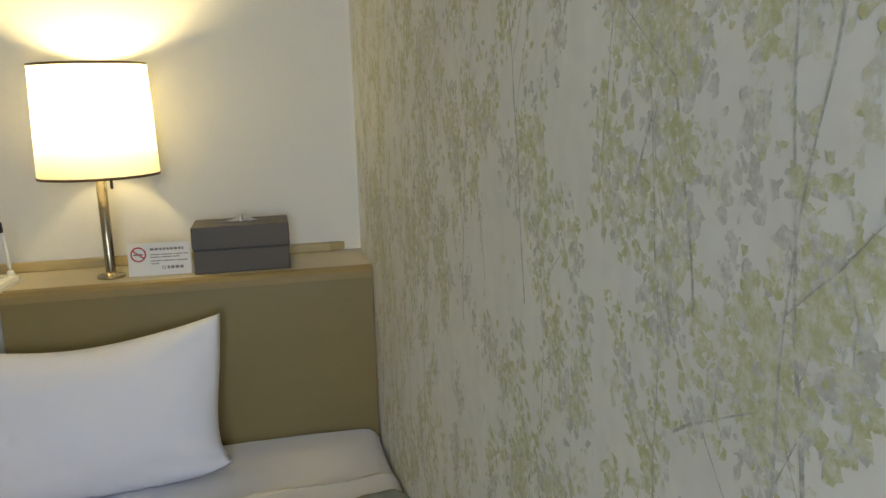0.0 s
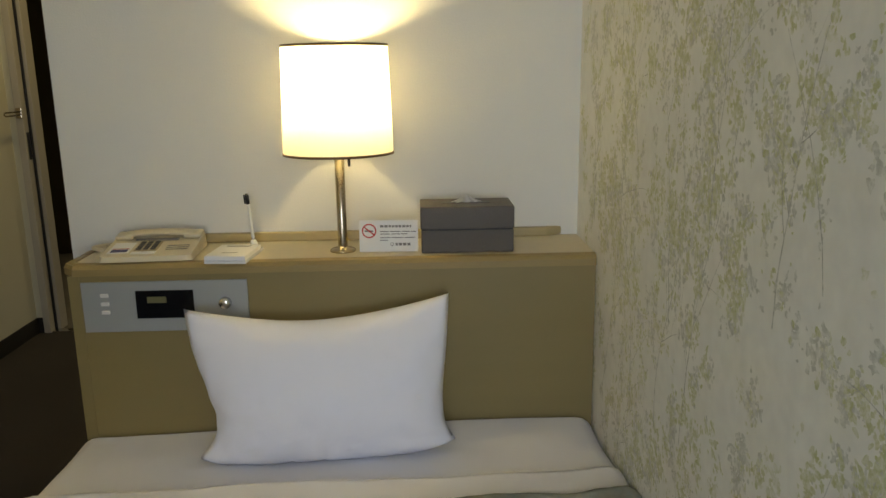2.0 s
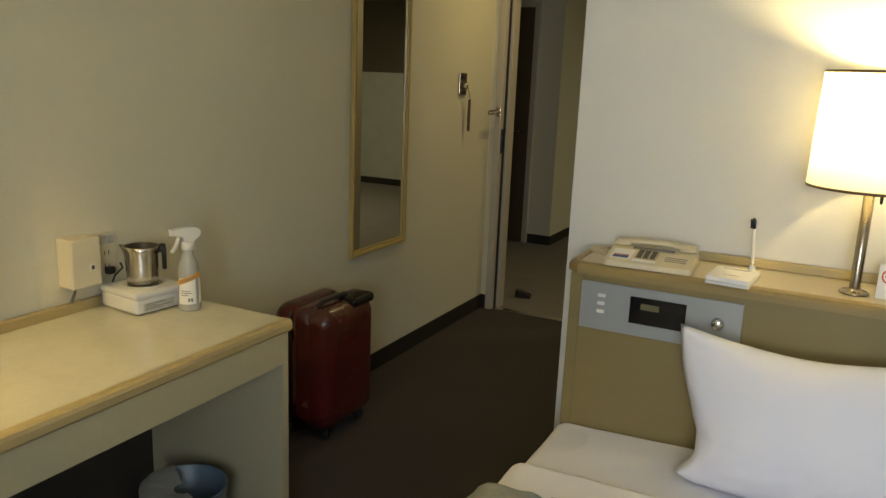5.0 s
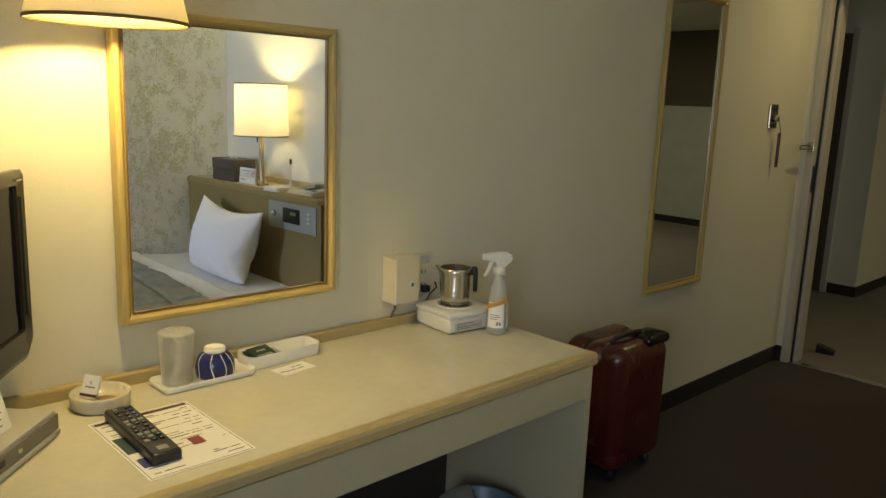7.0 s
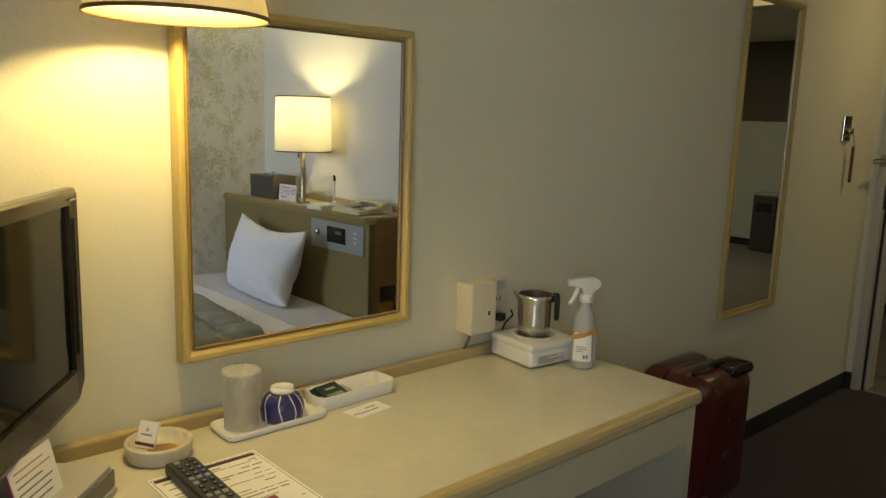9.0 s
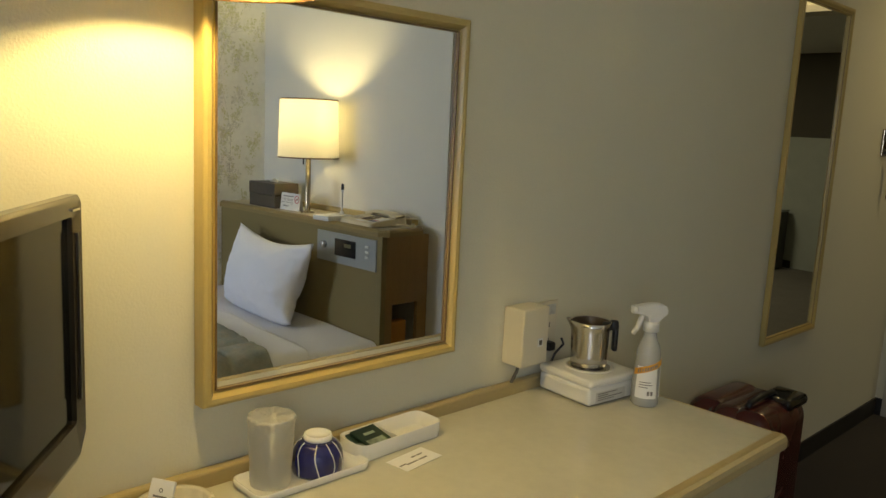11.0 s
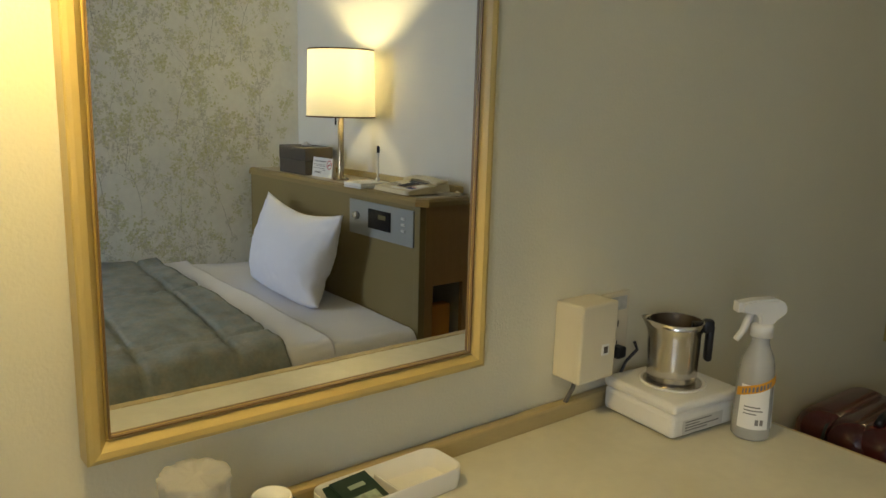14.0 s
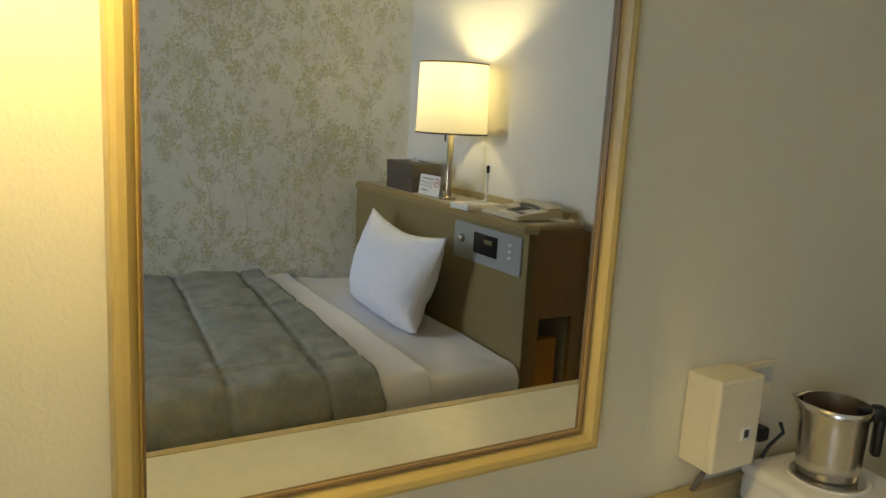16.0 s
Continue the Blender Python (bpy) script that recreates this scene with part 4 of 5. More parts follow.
part("face_plate", box(0.0005, 0.010, -0.038, 0.038, 0, 0.135, 0.003), M_CREAMPL, o)
for z in (0.028, 0.068):
    for y in (-0.007, 0.007):
        part("slot", box(0.0098, 0.0106, y - 0.0012, y + 0.0012, z, z + 0.012), M_BLACK, o)
part("label", box(0.0098, 0.0108, -0.026, 0.028, 0.100, 0.126), material("label_grey_print", (0.50, 0.50, 0.47), 0.6, vary=0.3, scale=60), o, "grey printed label")
part("plug", box(0.010, 0.032, -0.012, 0.012, 0.012, 0.034, 0.004), M_BLACK, o)


# ---- things on the desk ----
def hot_plate():
    h = empty("hot_plate", pose(-2.184, 1.866, ZD, 0, 0, -6), "white plastic electric hot plate base", "hot plate")
    part("body", box(-0.082, 0.082, -0.086, 0.086, 0.003, 0.048, 0.010, 3), M_WHITEPL, h, smooth=False)
    part("top_cover", box(-0.084, 0.084, -0.088, 0.088, 0.046, 0.066, 0.009, 3), M_WHITEPL, h)
    part("plate_ring", lathe([(0.052, 0.0655), (0.058, 0.0655), (0.060, 0.0685), (0.056, 0.0695), (0.052, 0.0675)], 48, closed=True), M_WHITEPL, h, smooth=True)
    part("heating_plate", lathe([(0, 0.0658), (0.051, 0.0658), (0.051, 0.0695), (0, 0.0695)], 48), M_STEEL, h)
    part("rating_label", box(0.0815, 0.0828, -0.062, 0.040, 0.010, 0.034), material("rating_label_grey", (0.55, 0.54, 0.50), 0.5), h, "grey rating label")
    for z, y0, y1 in ((0.029, -0.056, 0.010), (0.024, -0.056, -0.02), (0.019, -0.056, 0.03), (0.014, -0.056, 0.0)):
        part("print_line", box(0.0826, 0.0832, y0, y1, z, z + 0.0022), M_INK, h)
    for x in (-0.06, 0.06):
        for y in (-0.065, 0.065):
            part("rubber_foot", box(x - 0.008, x + 0.008, y - 0.008, y + 0.008, 0, 0.004), M_BLACK, h)
    part("power_cord", tube([(-0.070, -0.060, 0.020), (-0.082, -0.055, 0.045), (-0.075, -0.042, 0.085), (-0.074, -0.015, 0.105), (-0.078, -0.02, 0.12)], 0.003, 8), M_BLACK, h, "black cord", True)
    return h


hot_plate()


def steel_jug():
    j = empty("steel_jug", pose(-2.188, 1.868, ZD + 0.0697, 0, 0, 48.8), "open stainless steel milk-jug kettle with a black handle", "jug")
    b = bmesh.new()
    seg, prof = 48, [(0.0, 0.0), (0.040, 0.0), (0.0435, 0.004), (0.0445, 0.03), (0.0445, 0.085), (0.0455, 0.098), (0.0485, 0.110), (0.0470, 0.110), (0.0440, 0.098), (0.0430, 0.085), (0.0430, 0.006), (0.0, 0.005)]
    rings = []
    for r, z in prof:
        if r == 0:
            rings.append([b.verts.new((0, 0, z))])
            continue
        row = []
        for k in range(seg):
            a = 2 * math.pi * k / seg
            spout = max(0, math.cos(a - math.pi)) ** 14 * max(0, (z - 0.075) / 0.035)
            row.append(b.verts.new(((r + 0.014 * spout) * math.cos(a), (r + 0.014 * spout) * math.sin(a), z + 0.004 * spout)))
        rings.append(row)
    for a, c in zip(rings, rings[1:]):
        for k in range(seg):
            q = (k + 1) % seg
            if len(a) == 1:
                b.faces.new((a[0], c[q], c[k]))
            elif len(c) == 1:
                b.faces.new((a[k], a[q], c[0]))
            else:
                b.faces.new((a[k], a[q], c[q], c[k]))
    bmesh.ops.recalc_face_normals(b, faces=b.faces)
    part("body", b, M_STEEL, j, smooth=True)
    # Inner skin coloured dark in place of the dim reflections inside the steel
    part("dark_inside", lathe([(0.0466, 0.109), (0.0436, 0.098), (0.0426, 0.085), (0.0426, 0.0075), (0, 0.0065)], 48), material("dim_reflection_steel", (0.10, 0.075, 0.05), 0.45, 0.6, vary=0.2), j, "dark tarnished inside", True)
    h = box(0.046, 0.066, -0.010, 0.010, 0.088, 0.113, 0.005, 2)
    box(0.054, 0.067, -0.010, 0.010, 0.036, 0.105, 0.005, 2, bm=h)
    part("handle", h, M_BLACK, j, "black plastic handle", True)
    part("handle_bracket", box(0.028, 0.048, -0.007, 0.007, 0.086, 0.108, 0.003), M_BLACK, j)
    return j


steel_jug()


def spray_bottle():
    s = empty("spray_bottle", pose(-2.054, 1.915, ZD, 0, 0, 60), "half-full translucent trigger spray bottle with an orange band", "spray bottle")
    clear = material("bottle_translucent", (0.62, 0.62, 0.58), 0.25, vary=0.03)
    cb = clear.node_tree.nodes["Principled BSDF"]
    cb.inputs["Transmission Weight"].default_value = 0.35
    rad = [(0, 0), (0.028, 0), (0.0315, 0.004), (0.032, 0.03), (0.0305, 0.075), (0.0290, 0.105), (0.0280, 0.125), (0.0250, 0.142), (0.0170, 0.160), (0.0145, 0.168), (0.0145, 0.182), (0, 0.182)]
    part("bottle", lathe(rad, 40), clear, s, "translucent white bottle", True)

    def wrap(r, z0, z1, a0, a1, slope=0.0, thick=0.0006, n=24):
        b = bmesh.new()
        cols = []
        for i in range(n + 1):
            a = radians(a0 + (a1 - a0) * i / n)
            dz = slope * (i / n - 0.5)
            cols.append([b.verts.new(((r(z) + thick) * math.cos(a), (r(z) + thick) * math.sin(a), z + dz)) for z in (z0, (z0 + z1) / 2, z1)])
        for p, q in zip(cols, cols[1:]):
            for m in range(2):
                b.faces.new((p[m], q[m], q[m + 1], p[m + 1]))
        bmesh.ops.recalc_face_normals(b, faces=b.faces)
        return b

    def rr(z):
        for (r0, z0), (r1, z1) in zip(rad[2:], rad[3:]):
            if z0 <= z <= z1:
                return r0 + (r1 - r0) * (z - z0) / (z1 - z0)
        return 0.032
    label = part("label", wrap(rr, 0.022, 0.098, -165, -70), M_PAPER, s, "white paper label")
    part("label", wrap(rr, 0.022, 0.098, -50, 20), M_PAPER, s, "white paper label")
    for z, a0, a1 in ((0.060, -148, -100), (0.054, -148, -92), (0.048, -148, -110)):
        part("print_line", wrap(rr, z, z + 0.002, a0, a1, thick=0.001), M_INK, label)
    for a0 in (-112, -98):
        part("print_mark", wrap(rr, 0.030, 0.040, a0, a0 + 10, thick=0.001), M_INK, label)
    band = part("warning_band", wrap(rr, 0.088, 0.103, -185, -35, 0.030, 0.0014), material("band_orange", (0.72, 0.33, 0.02), 0.5), s, "orange printed band")
    for i in range(9):
        a = -160 + 10.5 * i
        part("band_glyph", wrap(rr, 0.091, 0.100, a, a + random.uniform(4, 7.5), 0.0015, 0.0020, 4), M_INK, band).location = (0, 0, 0.030 * ((a + 110) / 150))
    part("collar", lathe([(0.0, 0.178), (0.0185, 0.178), (0.0185, 0.197), (0.012, 0.202), (0, 0.202)], 28), M_WHITEPL, s, smooth=True)
    b = bmesh.new()
    side = [(-0.046, 0.222), (-0.046, 0.238), (-0.020, 0.243), (0.018, 0.244), (0.034, 0.236), (0.036, 0.220), (0.016, 0.205), (0.012, 0.198), (-0.012, 0.198), (-0.014, 0.216)]
    f0 = [b.verts.new((x, -0.0125, z)) for x, z in side]
    f1 = [b.verts.new((x, 0.0125, z)) for x, z in side]
    n = len(side)
    for i in range(n):
        b.faces.new((f0[i], f0[(i + 1) % n], f1[(i + 1) % n], f1[i]))
    b.faces.new(f0)
    b.faces.new(f1[::-1])
    bmesh.ops.recalc_face_normals(b, faces=b.faces)
    bmesh.ops.bevel(b, geom=b.edges[:], offset=0.003, segments=2, affect="EDGES")
    part("spray_head", b, M_WHITEPL, s, "white trigger head")
    part("nozzle", box(-0.052, -0.044, -0.009, 0.009, 0.221, 0.239, 0.002), M_WHITEPL, s)
    part("trigger", tube([(-0.022, 0, 0.220), (-0.028, 0, 0.205), (-0.034, 0, 0.188), (-0.046, 0, 0.172)], [0.006, 0.0065, 0.006, 0.005], 10), M_WHITEPL, s, smooth=True)
    return s


spray_bottle()


def dish(name, at, w, d, h, r, wall, label, category, divider=None):
    """A shallow tray with rounded corners and a raised rim."""
    t = empty(name, at, label, category)
    levels = [(0.90, 0.0), (0.96, 0.003), (1.0, h * 0.55), (1.0, h - 0.002), (0.985, h), (1 - 1.6 * wall / d, h - 0.001), (0.93 - 1.6 * wall / d, 0.006), (0.88 - 1.6 * wall / d, 0.005)]
    b = bmesh.new()
    rings = []
    for s, z in levels:
        inset = (1 - s) * d / 2
        pts = rounded(-w / 2 + inset, w / 2 - inset, -d / 2 + inset, d / 2 - inset, max(0.004, r - inset), 6)
        rings.append([b.verts.new((x, y, z)) for x, y in pts])
    for a, c in zip(rings, rings[1:]):
        n = len(a)
        for i in range(n):
            b.faces.new((a[i], a[(i + 1) % n], c[(i + 1) % n], c[i]))
    b.faces.new(rings[0][::-1])
    b.faces.new(rings[-1])
    bmesh.ops.recalc_face_normals(b, faces=b.faces)
    part("dish", b, M_CERAMIC, t, smooth=True)
    if divider:
        part("divider", box(divider, divider + 0.004, -d / 2 + 0.008, d / 2 - 0.008, 0.004, h * 0.75, 0.0015), M_CERAMIC, t)
    return t


dish("cup_tray", pose(-2.217, 1.068, ZD, 0, 0, 90), 0.234, 0.098, 0.016, 0.018, 0.004, "white melamine tray holding a glass and a tea cup", "tray")
dish("amenity_tray", pose(-2.236, 1.286, ZD, 0, 0, 92), 0.215, 0.080, 0.034, 0.020, 0.003, "white two-compartment tray with tea bags", "tray", -0.005)
foil = material("tea_foil_green", (0.015, 0.035, 0.022), 0.3, vary=0.2, scale=40)
for i, (dx, dy, a) in enumerate(((0.004, -0.052, 6), (-0.004, -0.062, -8), (0.0, -0.048, 3))):
    tb = part("tea_bag", box(-0.030, 0.030, -0.034, 0.034, 0.0, 0.003, 0.001), foil)
    tb.matrix_basis = pose(-2.236 + dx, 1.286 + dy, ZD + 0.013 + 0.0055 * i, 12, 4 - 3 * i, 90 + a)
    tagged(tb, "dark green foil tea bag with a pale printed scene", "tea bag", "tea bags in the tray")
    part("print_patch", box(-0.022, 0.020, -0.028, -0.006, 0.0031, 0.0034), material("tea_print_pale", (0.25, 0.30, 0.24), 0.5, vary=0.6, scale=90), tb)
    part("print_patch", box(-0.012, 0.014, 0.008, 0.016, 0.0031, 0.0034), material("tea_print_light", (0.35, 0.42, 0.33), 0.5), tb)
c = part("paper_slip", box(-0.050, 0.050, -0.027, 0.027, 0, 0.0006), M_PAPER)
c.matrix_basis = pose(-2.152, 1.274, ZD + 0.0005, 0, 0, 97)
tagged(c, "white printed paper slip lying on the desk", "paper")
for x0, x1, y in ((-0.03, 0.0, -0.010), (0.004, 0.026, -0.010), (0.0, 0.012, 0.006), (0.015, 0.030, 0.006), (-0.045, -0.028, -0.006)):
    part("print_mark", box(x0, x1, y, y + 0.004, 0.0006, 0.0009), M_INK, c)


def thin_glass(name):
    """Clear thin-walled glass."""
    m = bpy.data.materials.new(name)
    m.use_nodes = True
    n, l = m.node_tree.nodes, m.node_tree.links
    clear, gloss, mix = n.new("ShaderNodeBsdfTransparent"), n.new("ShaderNodeBsdfGlossy"), n.new("ShaderNodeMixShader")
    clear.inputs[0].default_value, gloss.inputs["Roughness"].default_value, mix.inputs[0].default_value = (0.96, 0.97, 0.96, 1), 0.30, 0.08
    l.new(clear.outputs[0], mix.inputs[1])
    l.new(gloss.outputs[0], mix.inputs[2])
    l.new(mix.outputs[0], n["Material Output"].inputs[0])
    return m


def tumbler():
    t = empty("drinking_glass", pose(-2.222, 1.005, ZD + 0.0065), "drinking glass wrapped in a crinkled clear plastic bag", "glass")
    part("glass", lathe([(0, 0), (0.029, 0), (0.031, 0.003), (0.035, 0.113), (0.0335, 0.113), (0.0295, 0.008), (0, 0.008)], 36), thin_glass("clear_thin_glass"), t, smooth=True)
    film = bpy.data.materials.new("plastic_film_frosted")
    film.use_nodes = True
    fb = film.node_tree.nodes["Principled BSDF"]
    fb.inputs["Base Color"].default_value, fb.inputs["Roughness"].default_value = (0.85, 0.84, 0.80, 1), 0.4
    tl = film.node_tree.nodes.new("ShaderNodeBsdfTranslucent")
    tl.inputs[0].default_value = (0.9, 0.89, 0.86, 1)
    cl = film.node_tree.nodes.new("ShaderNodeBsdfTransparent")
    m1, m2 = film.node_tree.nodes.new("ShaderNodeMixShader"), film.node_tree.nodes.new("ShaderNodeMixShader")
    m1.inputs[0].default_value, m2.inputs[0].default_value = 0.5, 0.46
    fl = film.node_tree.links
    fl.new(fb.outputs[0], m1.inputs[1])
    fl.new(tl.outputs[0], m1.inputs[2])
    fl.new(cl.outputs[0], m2.inputs[1])
    fl.new(m1.outputs[0], m2.inputs[2])
    fl.new(m2.outputs[0], film.node_tree.nodes["Material Output"].inputs[0])
    b = bmesh.new()
    seg, rings = 72, []
    for j in range(27):
        z = 0.001 + 0.121 * j / 26
        row = []
        for k in range(seg):
            a = 2 * math.pi * k / seg
            r = 0.0345 + 0.0055 * z / 0.13
            crumple = 0.0022 * noise.noise((3 * math.cos(a), 3 * math.sin(a), z * 45)) + (0.006 * noise.noise((5 * math.cos(a), 5 * math.sin(a), z * 90)) if z > 0.112 else 0)
            row.append(b.verts.new(((r + crumple) * math.cos(a), (r + crumple) * math.sin(a), z)))
        rings.append(row)
    top = []
    for f in (0.8, 0.5, 0.25):
        top.append([b.verts.new((f * v.co.x, f * v.co.y, 0.120 + 0.007 * noise.noise((v.co.x * 90, v.co.y * 90, f * 5)))) for v in rings[-1]])
    rings += top
    for p, q in zip(rings, rings[1:]):
        for k in range(seg):
            b.faces.new((p[k], p[(k + 1) % seg], q[(k + 1) % seg], q[k]))
    b.faces.new(rings[-1])
    bmesh.ops.recalc_face_normals(b, faces=b.faces)
    part("plastic_bag", b, film, t, "crinkled clear plastic bag", True)
    return t


tumbler()


def tea_cup():
    t = empty("tea_cup", pose(-2.215, 1.096, ZD + 0.0065), "dark blue glazed tea cup with white stripes, upside down", "cup")
    prof = [(0.0440, 0.0), (0.0458, 0.006), (0.0465, 0.022), (0.0440, 0.040), (0.0350, 0.054), (0.0250, 0.0595)]
    part("bowl", lathe(prof + [(0.0235, 0.0575), (0.0330, 0.052), (0.0420, 0.039), (0.0445, 0.022), (0.0425, 0.0)], 44, closed=True), material("cobalt_glaze", (0.012, 0.014, 0.11), 0.12, vary=0.25, scale=60, coat=0.5), t, "cobalt blue glazed bowl", True)
    part("foot_ring", lathe([(0.0, 0.059), (0.0252, 0.0585), (0.0258, 0.062), (0.0240, 0.0695), (0.0215, 0.0695), (0.0200, 0.0645), (0.0, 0.064)], 36), M_CERAMIC, t, "white unglazed foot ring", True)
    for i in range(9):
        a0 = 2 * math.pi * i / 9 + 0.12 * math.sin(i * 5)
        pts = []
        for j in range(13):
            z = 0.001 + 0.057 * j / 12
            for (r0, z0), (r1, z1) in zip(prof, prof[1:]):
                if z0 <= z <= z1:
                    r = r0 + (r1 - r0) * (z - z0) / (z1 - z0)
                    break
            a = a0 + 0.10 * math.sin(z * 70 + i)
            pts.append((r * math.cos(a), r * math.sin(a), z))
        part("stripe", tube(pts, 0.0011, 6), M_CERAMIC, t, "white painted stripe", True)
    return t


tea_cup()


def ashtray():
    t = empty("ashtray", pose(-2.206, 0.826, ZD), "round cream stone ashtray with a brown-stained bowl", "ashtray")
    stone = material("onyx_cream", (0.60, 0.55, 0.42), 0.25, vary=0.15, scale=18, grain=0.06, grain_scale=80)
    part("bowl", lathe([(0, 0), (0.054, 0), (0.058, 0.004), (0.0615, 0.030), (0.0605, 0.033), (0.054, 0.033), (0.0515, 0.030), (0.048, 0.014), (0, 0.012)], 56), stone, t, smooth=True)
    part("stain", lathe([(0, 0.0126), (0.026, 0.0126), (0.030, 0.0124), (0.028, 0.0135), (0, 0.0138)], 40, at=(0.008, 0.006, 0)), material("ash_stain_brown", (0.30, 0.17, 0.06), 0.7, vary=0.3, scale=30), t)
    m = empty("matchbook", pose(-2.224, 0.806, ZD + 0.0145, -24, 0, 30), "small white matchbook leaning in the ashtray", "matchbook")
    part("cover", box(-0.021, 0.021, -0.003, 0.003, 0, 0.050, 0.001), M_PAPER, m)
    part("striker", box(-0.0212, 0.0212, -0.0036, -0.0030, 0.004, 0.010), material("striker_brown", (0.08, 0.03, 0.02), 0.8), m)
    part("print_mark", box(-0.012, 0.012, -0.0034, -0.0030, 0.023, 0.026), M_INK, m)
    part("print_mark", ring(bmesh.new(), 0.002, 0.0034, 0.0004, (0, -0.0030, 0.034), 16), M_INK, m)


ashtray()


def guide_sheet():
    s = empty("guide_sheet", pose(-1.968, 0.871, ZD + 0.0006), "white printed guide sheet with a dark border on the desk", "paper")
    part("sheet", box(-0.151, 0.151, -0.104, 0.104, 0, 0.0008), M_PAPER, s)
    dark = material("ink_maroon", (0.05, 0.022, 0.02), 0.6)
    part("title_bar", box(-0.142, -0.130, -0.096, 0.096, 0.0008, 0.0011), dark, s)
    b = box(-0.146, 0.146, 0.0985, 0.0995, 0.0008, 0.0010)
    box(-0.146, 0.146, -0.0995, -0.0985, 0.0008, 0.0010, bm=b)
    box(0.145, 0.146, -0.0985, 0.0985, 0.0008, 0.0010, bm=b)
    box(-0.146, -0.145, -0.0985, 0.0985, 0.0008, 0.0010, bm=b)
    part("border", b, dark, s)
    rng = random.Random(5)
    x = -0.12
    while x < 0.135:
        h = rng.choice((0.0022, 0.0022, 0.0035))
        y = -0.088
        while y < 0.085:
            w = rng.uniform(0.01, 0.05)
            if rng.random() < 0.55:
                part("print_line", box(x, x + h, y, min(y + w, 0.09), 0.0008, 0.0010), M_INK, s)
            y += w + 0.006
        x += rng.choice((0.008, 0.011, 0.016))
    for x0, x1, y0, y1, col in ((0.06, 0.10, -0.092, -0.055, (0.03, 0.04, 0.16)), (-0.05, 0.03, -0.094, -0.05, (0.02, 0.05, 0.05)), (0.03, 0.065, 0.02, 0.045, (0.25, 0.05, 0.05))):
        part("printed_block", box(x0, x1, y0, y1, 0.0010, 0.0013), material("ink_block", col, 0.6), s)
    return s


guide_sheet()


def remote():
    r = empty("remote_control", pose(-1.984, 0.824, ZD + 0.0016, 0, 0, -2), "black television remote control lying on the guide sheet", "remote control")
    part("body", box(-0.138, 0.122, -0.028, 0.028, 0, 0.022, 0.006, 3), M_BLACK, r, smooth=False)
    part("top_face", extrude_outline(rounded(-0.132, 0.116, -0.0245, 0.0245, 0.008), 0.0215, 0.0228), material("remote_face_grey", (0.035, 0.035, 0.036), 0.4), r)
    light, blue = material("button_grey", (0.30, 0.30, 0.29), 0.5), material("button_blue", (0.03, 0.05, 0.20), 0.5)
    for i in range(11):
        for j in range(3 if i not in (0, 6) else 2):
            x, y = -0.120 + 0.0178 * i, (-0.014 + 0.014 * j) if i not in (0, 6) else (-0.012 + 0.024 * j)
            mat = blue if i in (2, 3) and j == 2 else (light if i in (4, 8) or (i + j) % 5 == 0 else M_BLACK)
            part("button", box(x - 0.005, x + 0.005, y - 0.0045, y + 0.0045, 0.0225, 0.0252, 0.001), mat, r)
            part("button_mark", box(x - 0.002, x + 0.002, y - 0.002, y + 0.002, 0.0251, 0.0255), light, r)
    part("logo_strip", box(0.088, 0.106, -0.010, 0.010, 0.0227, 0.0231), light, r)
    return r


remote()


def set_top_box():
    s = empty("set_top_box", pose(-2.010, 0.610, ZD, 0, 0, 135), "silver-grey television set-top box with a black slot", "set-top box")
    grey = material("receiver_silver", (0.46, 0.45, 0.41), 0.4, 0.1, vary=0.04)
    part("case", box(-0.140, 0.140, 0.004, 0.105, 0.006, 0.052, 0.002), grey, s)
    part("front_panel", box(-0.140, 0.140, -0.002, 0.004, 0.016, 0.046, 0.001), material("receiver_front", (0.16, 0.15, 0.13), 0.35), s, "dark front panel")
    part("base_lip", box(-0.142, 0.142, -0.004, 0.106, 0.004, 0.014, 0.002), grey, s)
    part("card_slot", box(-0.100, -0.040, -0.0028, -0.0018, 0.026, 0.038), M_BLACK, s)
    part("button", box(0.0, 0.012, -0.0040, -0.0018, 0.027, 0.036, 0.001), M_STEEL, s)
    for x in (-0.12, 0.12):
        for y in (0.015, 0.09):
            part("rubber_foot", box(x - 0.008, x + 0.008, y - 0.008, y + 0.008, 0, 0.005), M_BLACK, s)
    c = empty("table_card", pose(-2.040, 0.583, ZD + 0.0525, -14, 0, 135), "white printed card with a magenta edge on the set-top box", "card")
    part("card", box(-0.055, 0.055, 0, 0.002, 0, 0.082), M_PAPER, c)
    part("rear_card", box(-0.056, 0.056, 0.0022, 0.006, 0, 0.080), material("card_magenta", (0.30, 0.02, 0.10), 0.5), c, "magenta holder")
    rng = random.Random(9)
    for i in range(6):
        part("print_line", box(-0.045, 0.045 - rng.uniform(0, 0.03), -0.0004, 0.0, 0.012 + 0.011 * i, 0.0145 + 0.011 * i), material("ink_rose", (0.45, 0.28, 0.26), 0.7) if i > 3 else M_INK, c)


set_top_box()


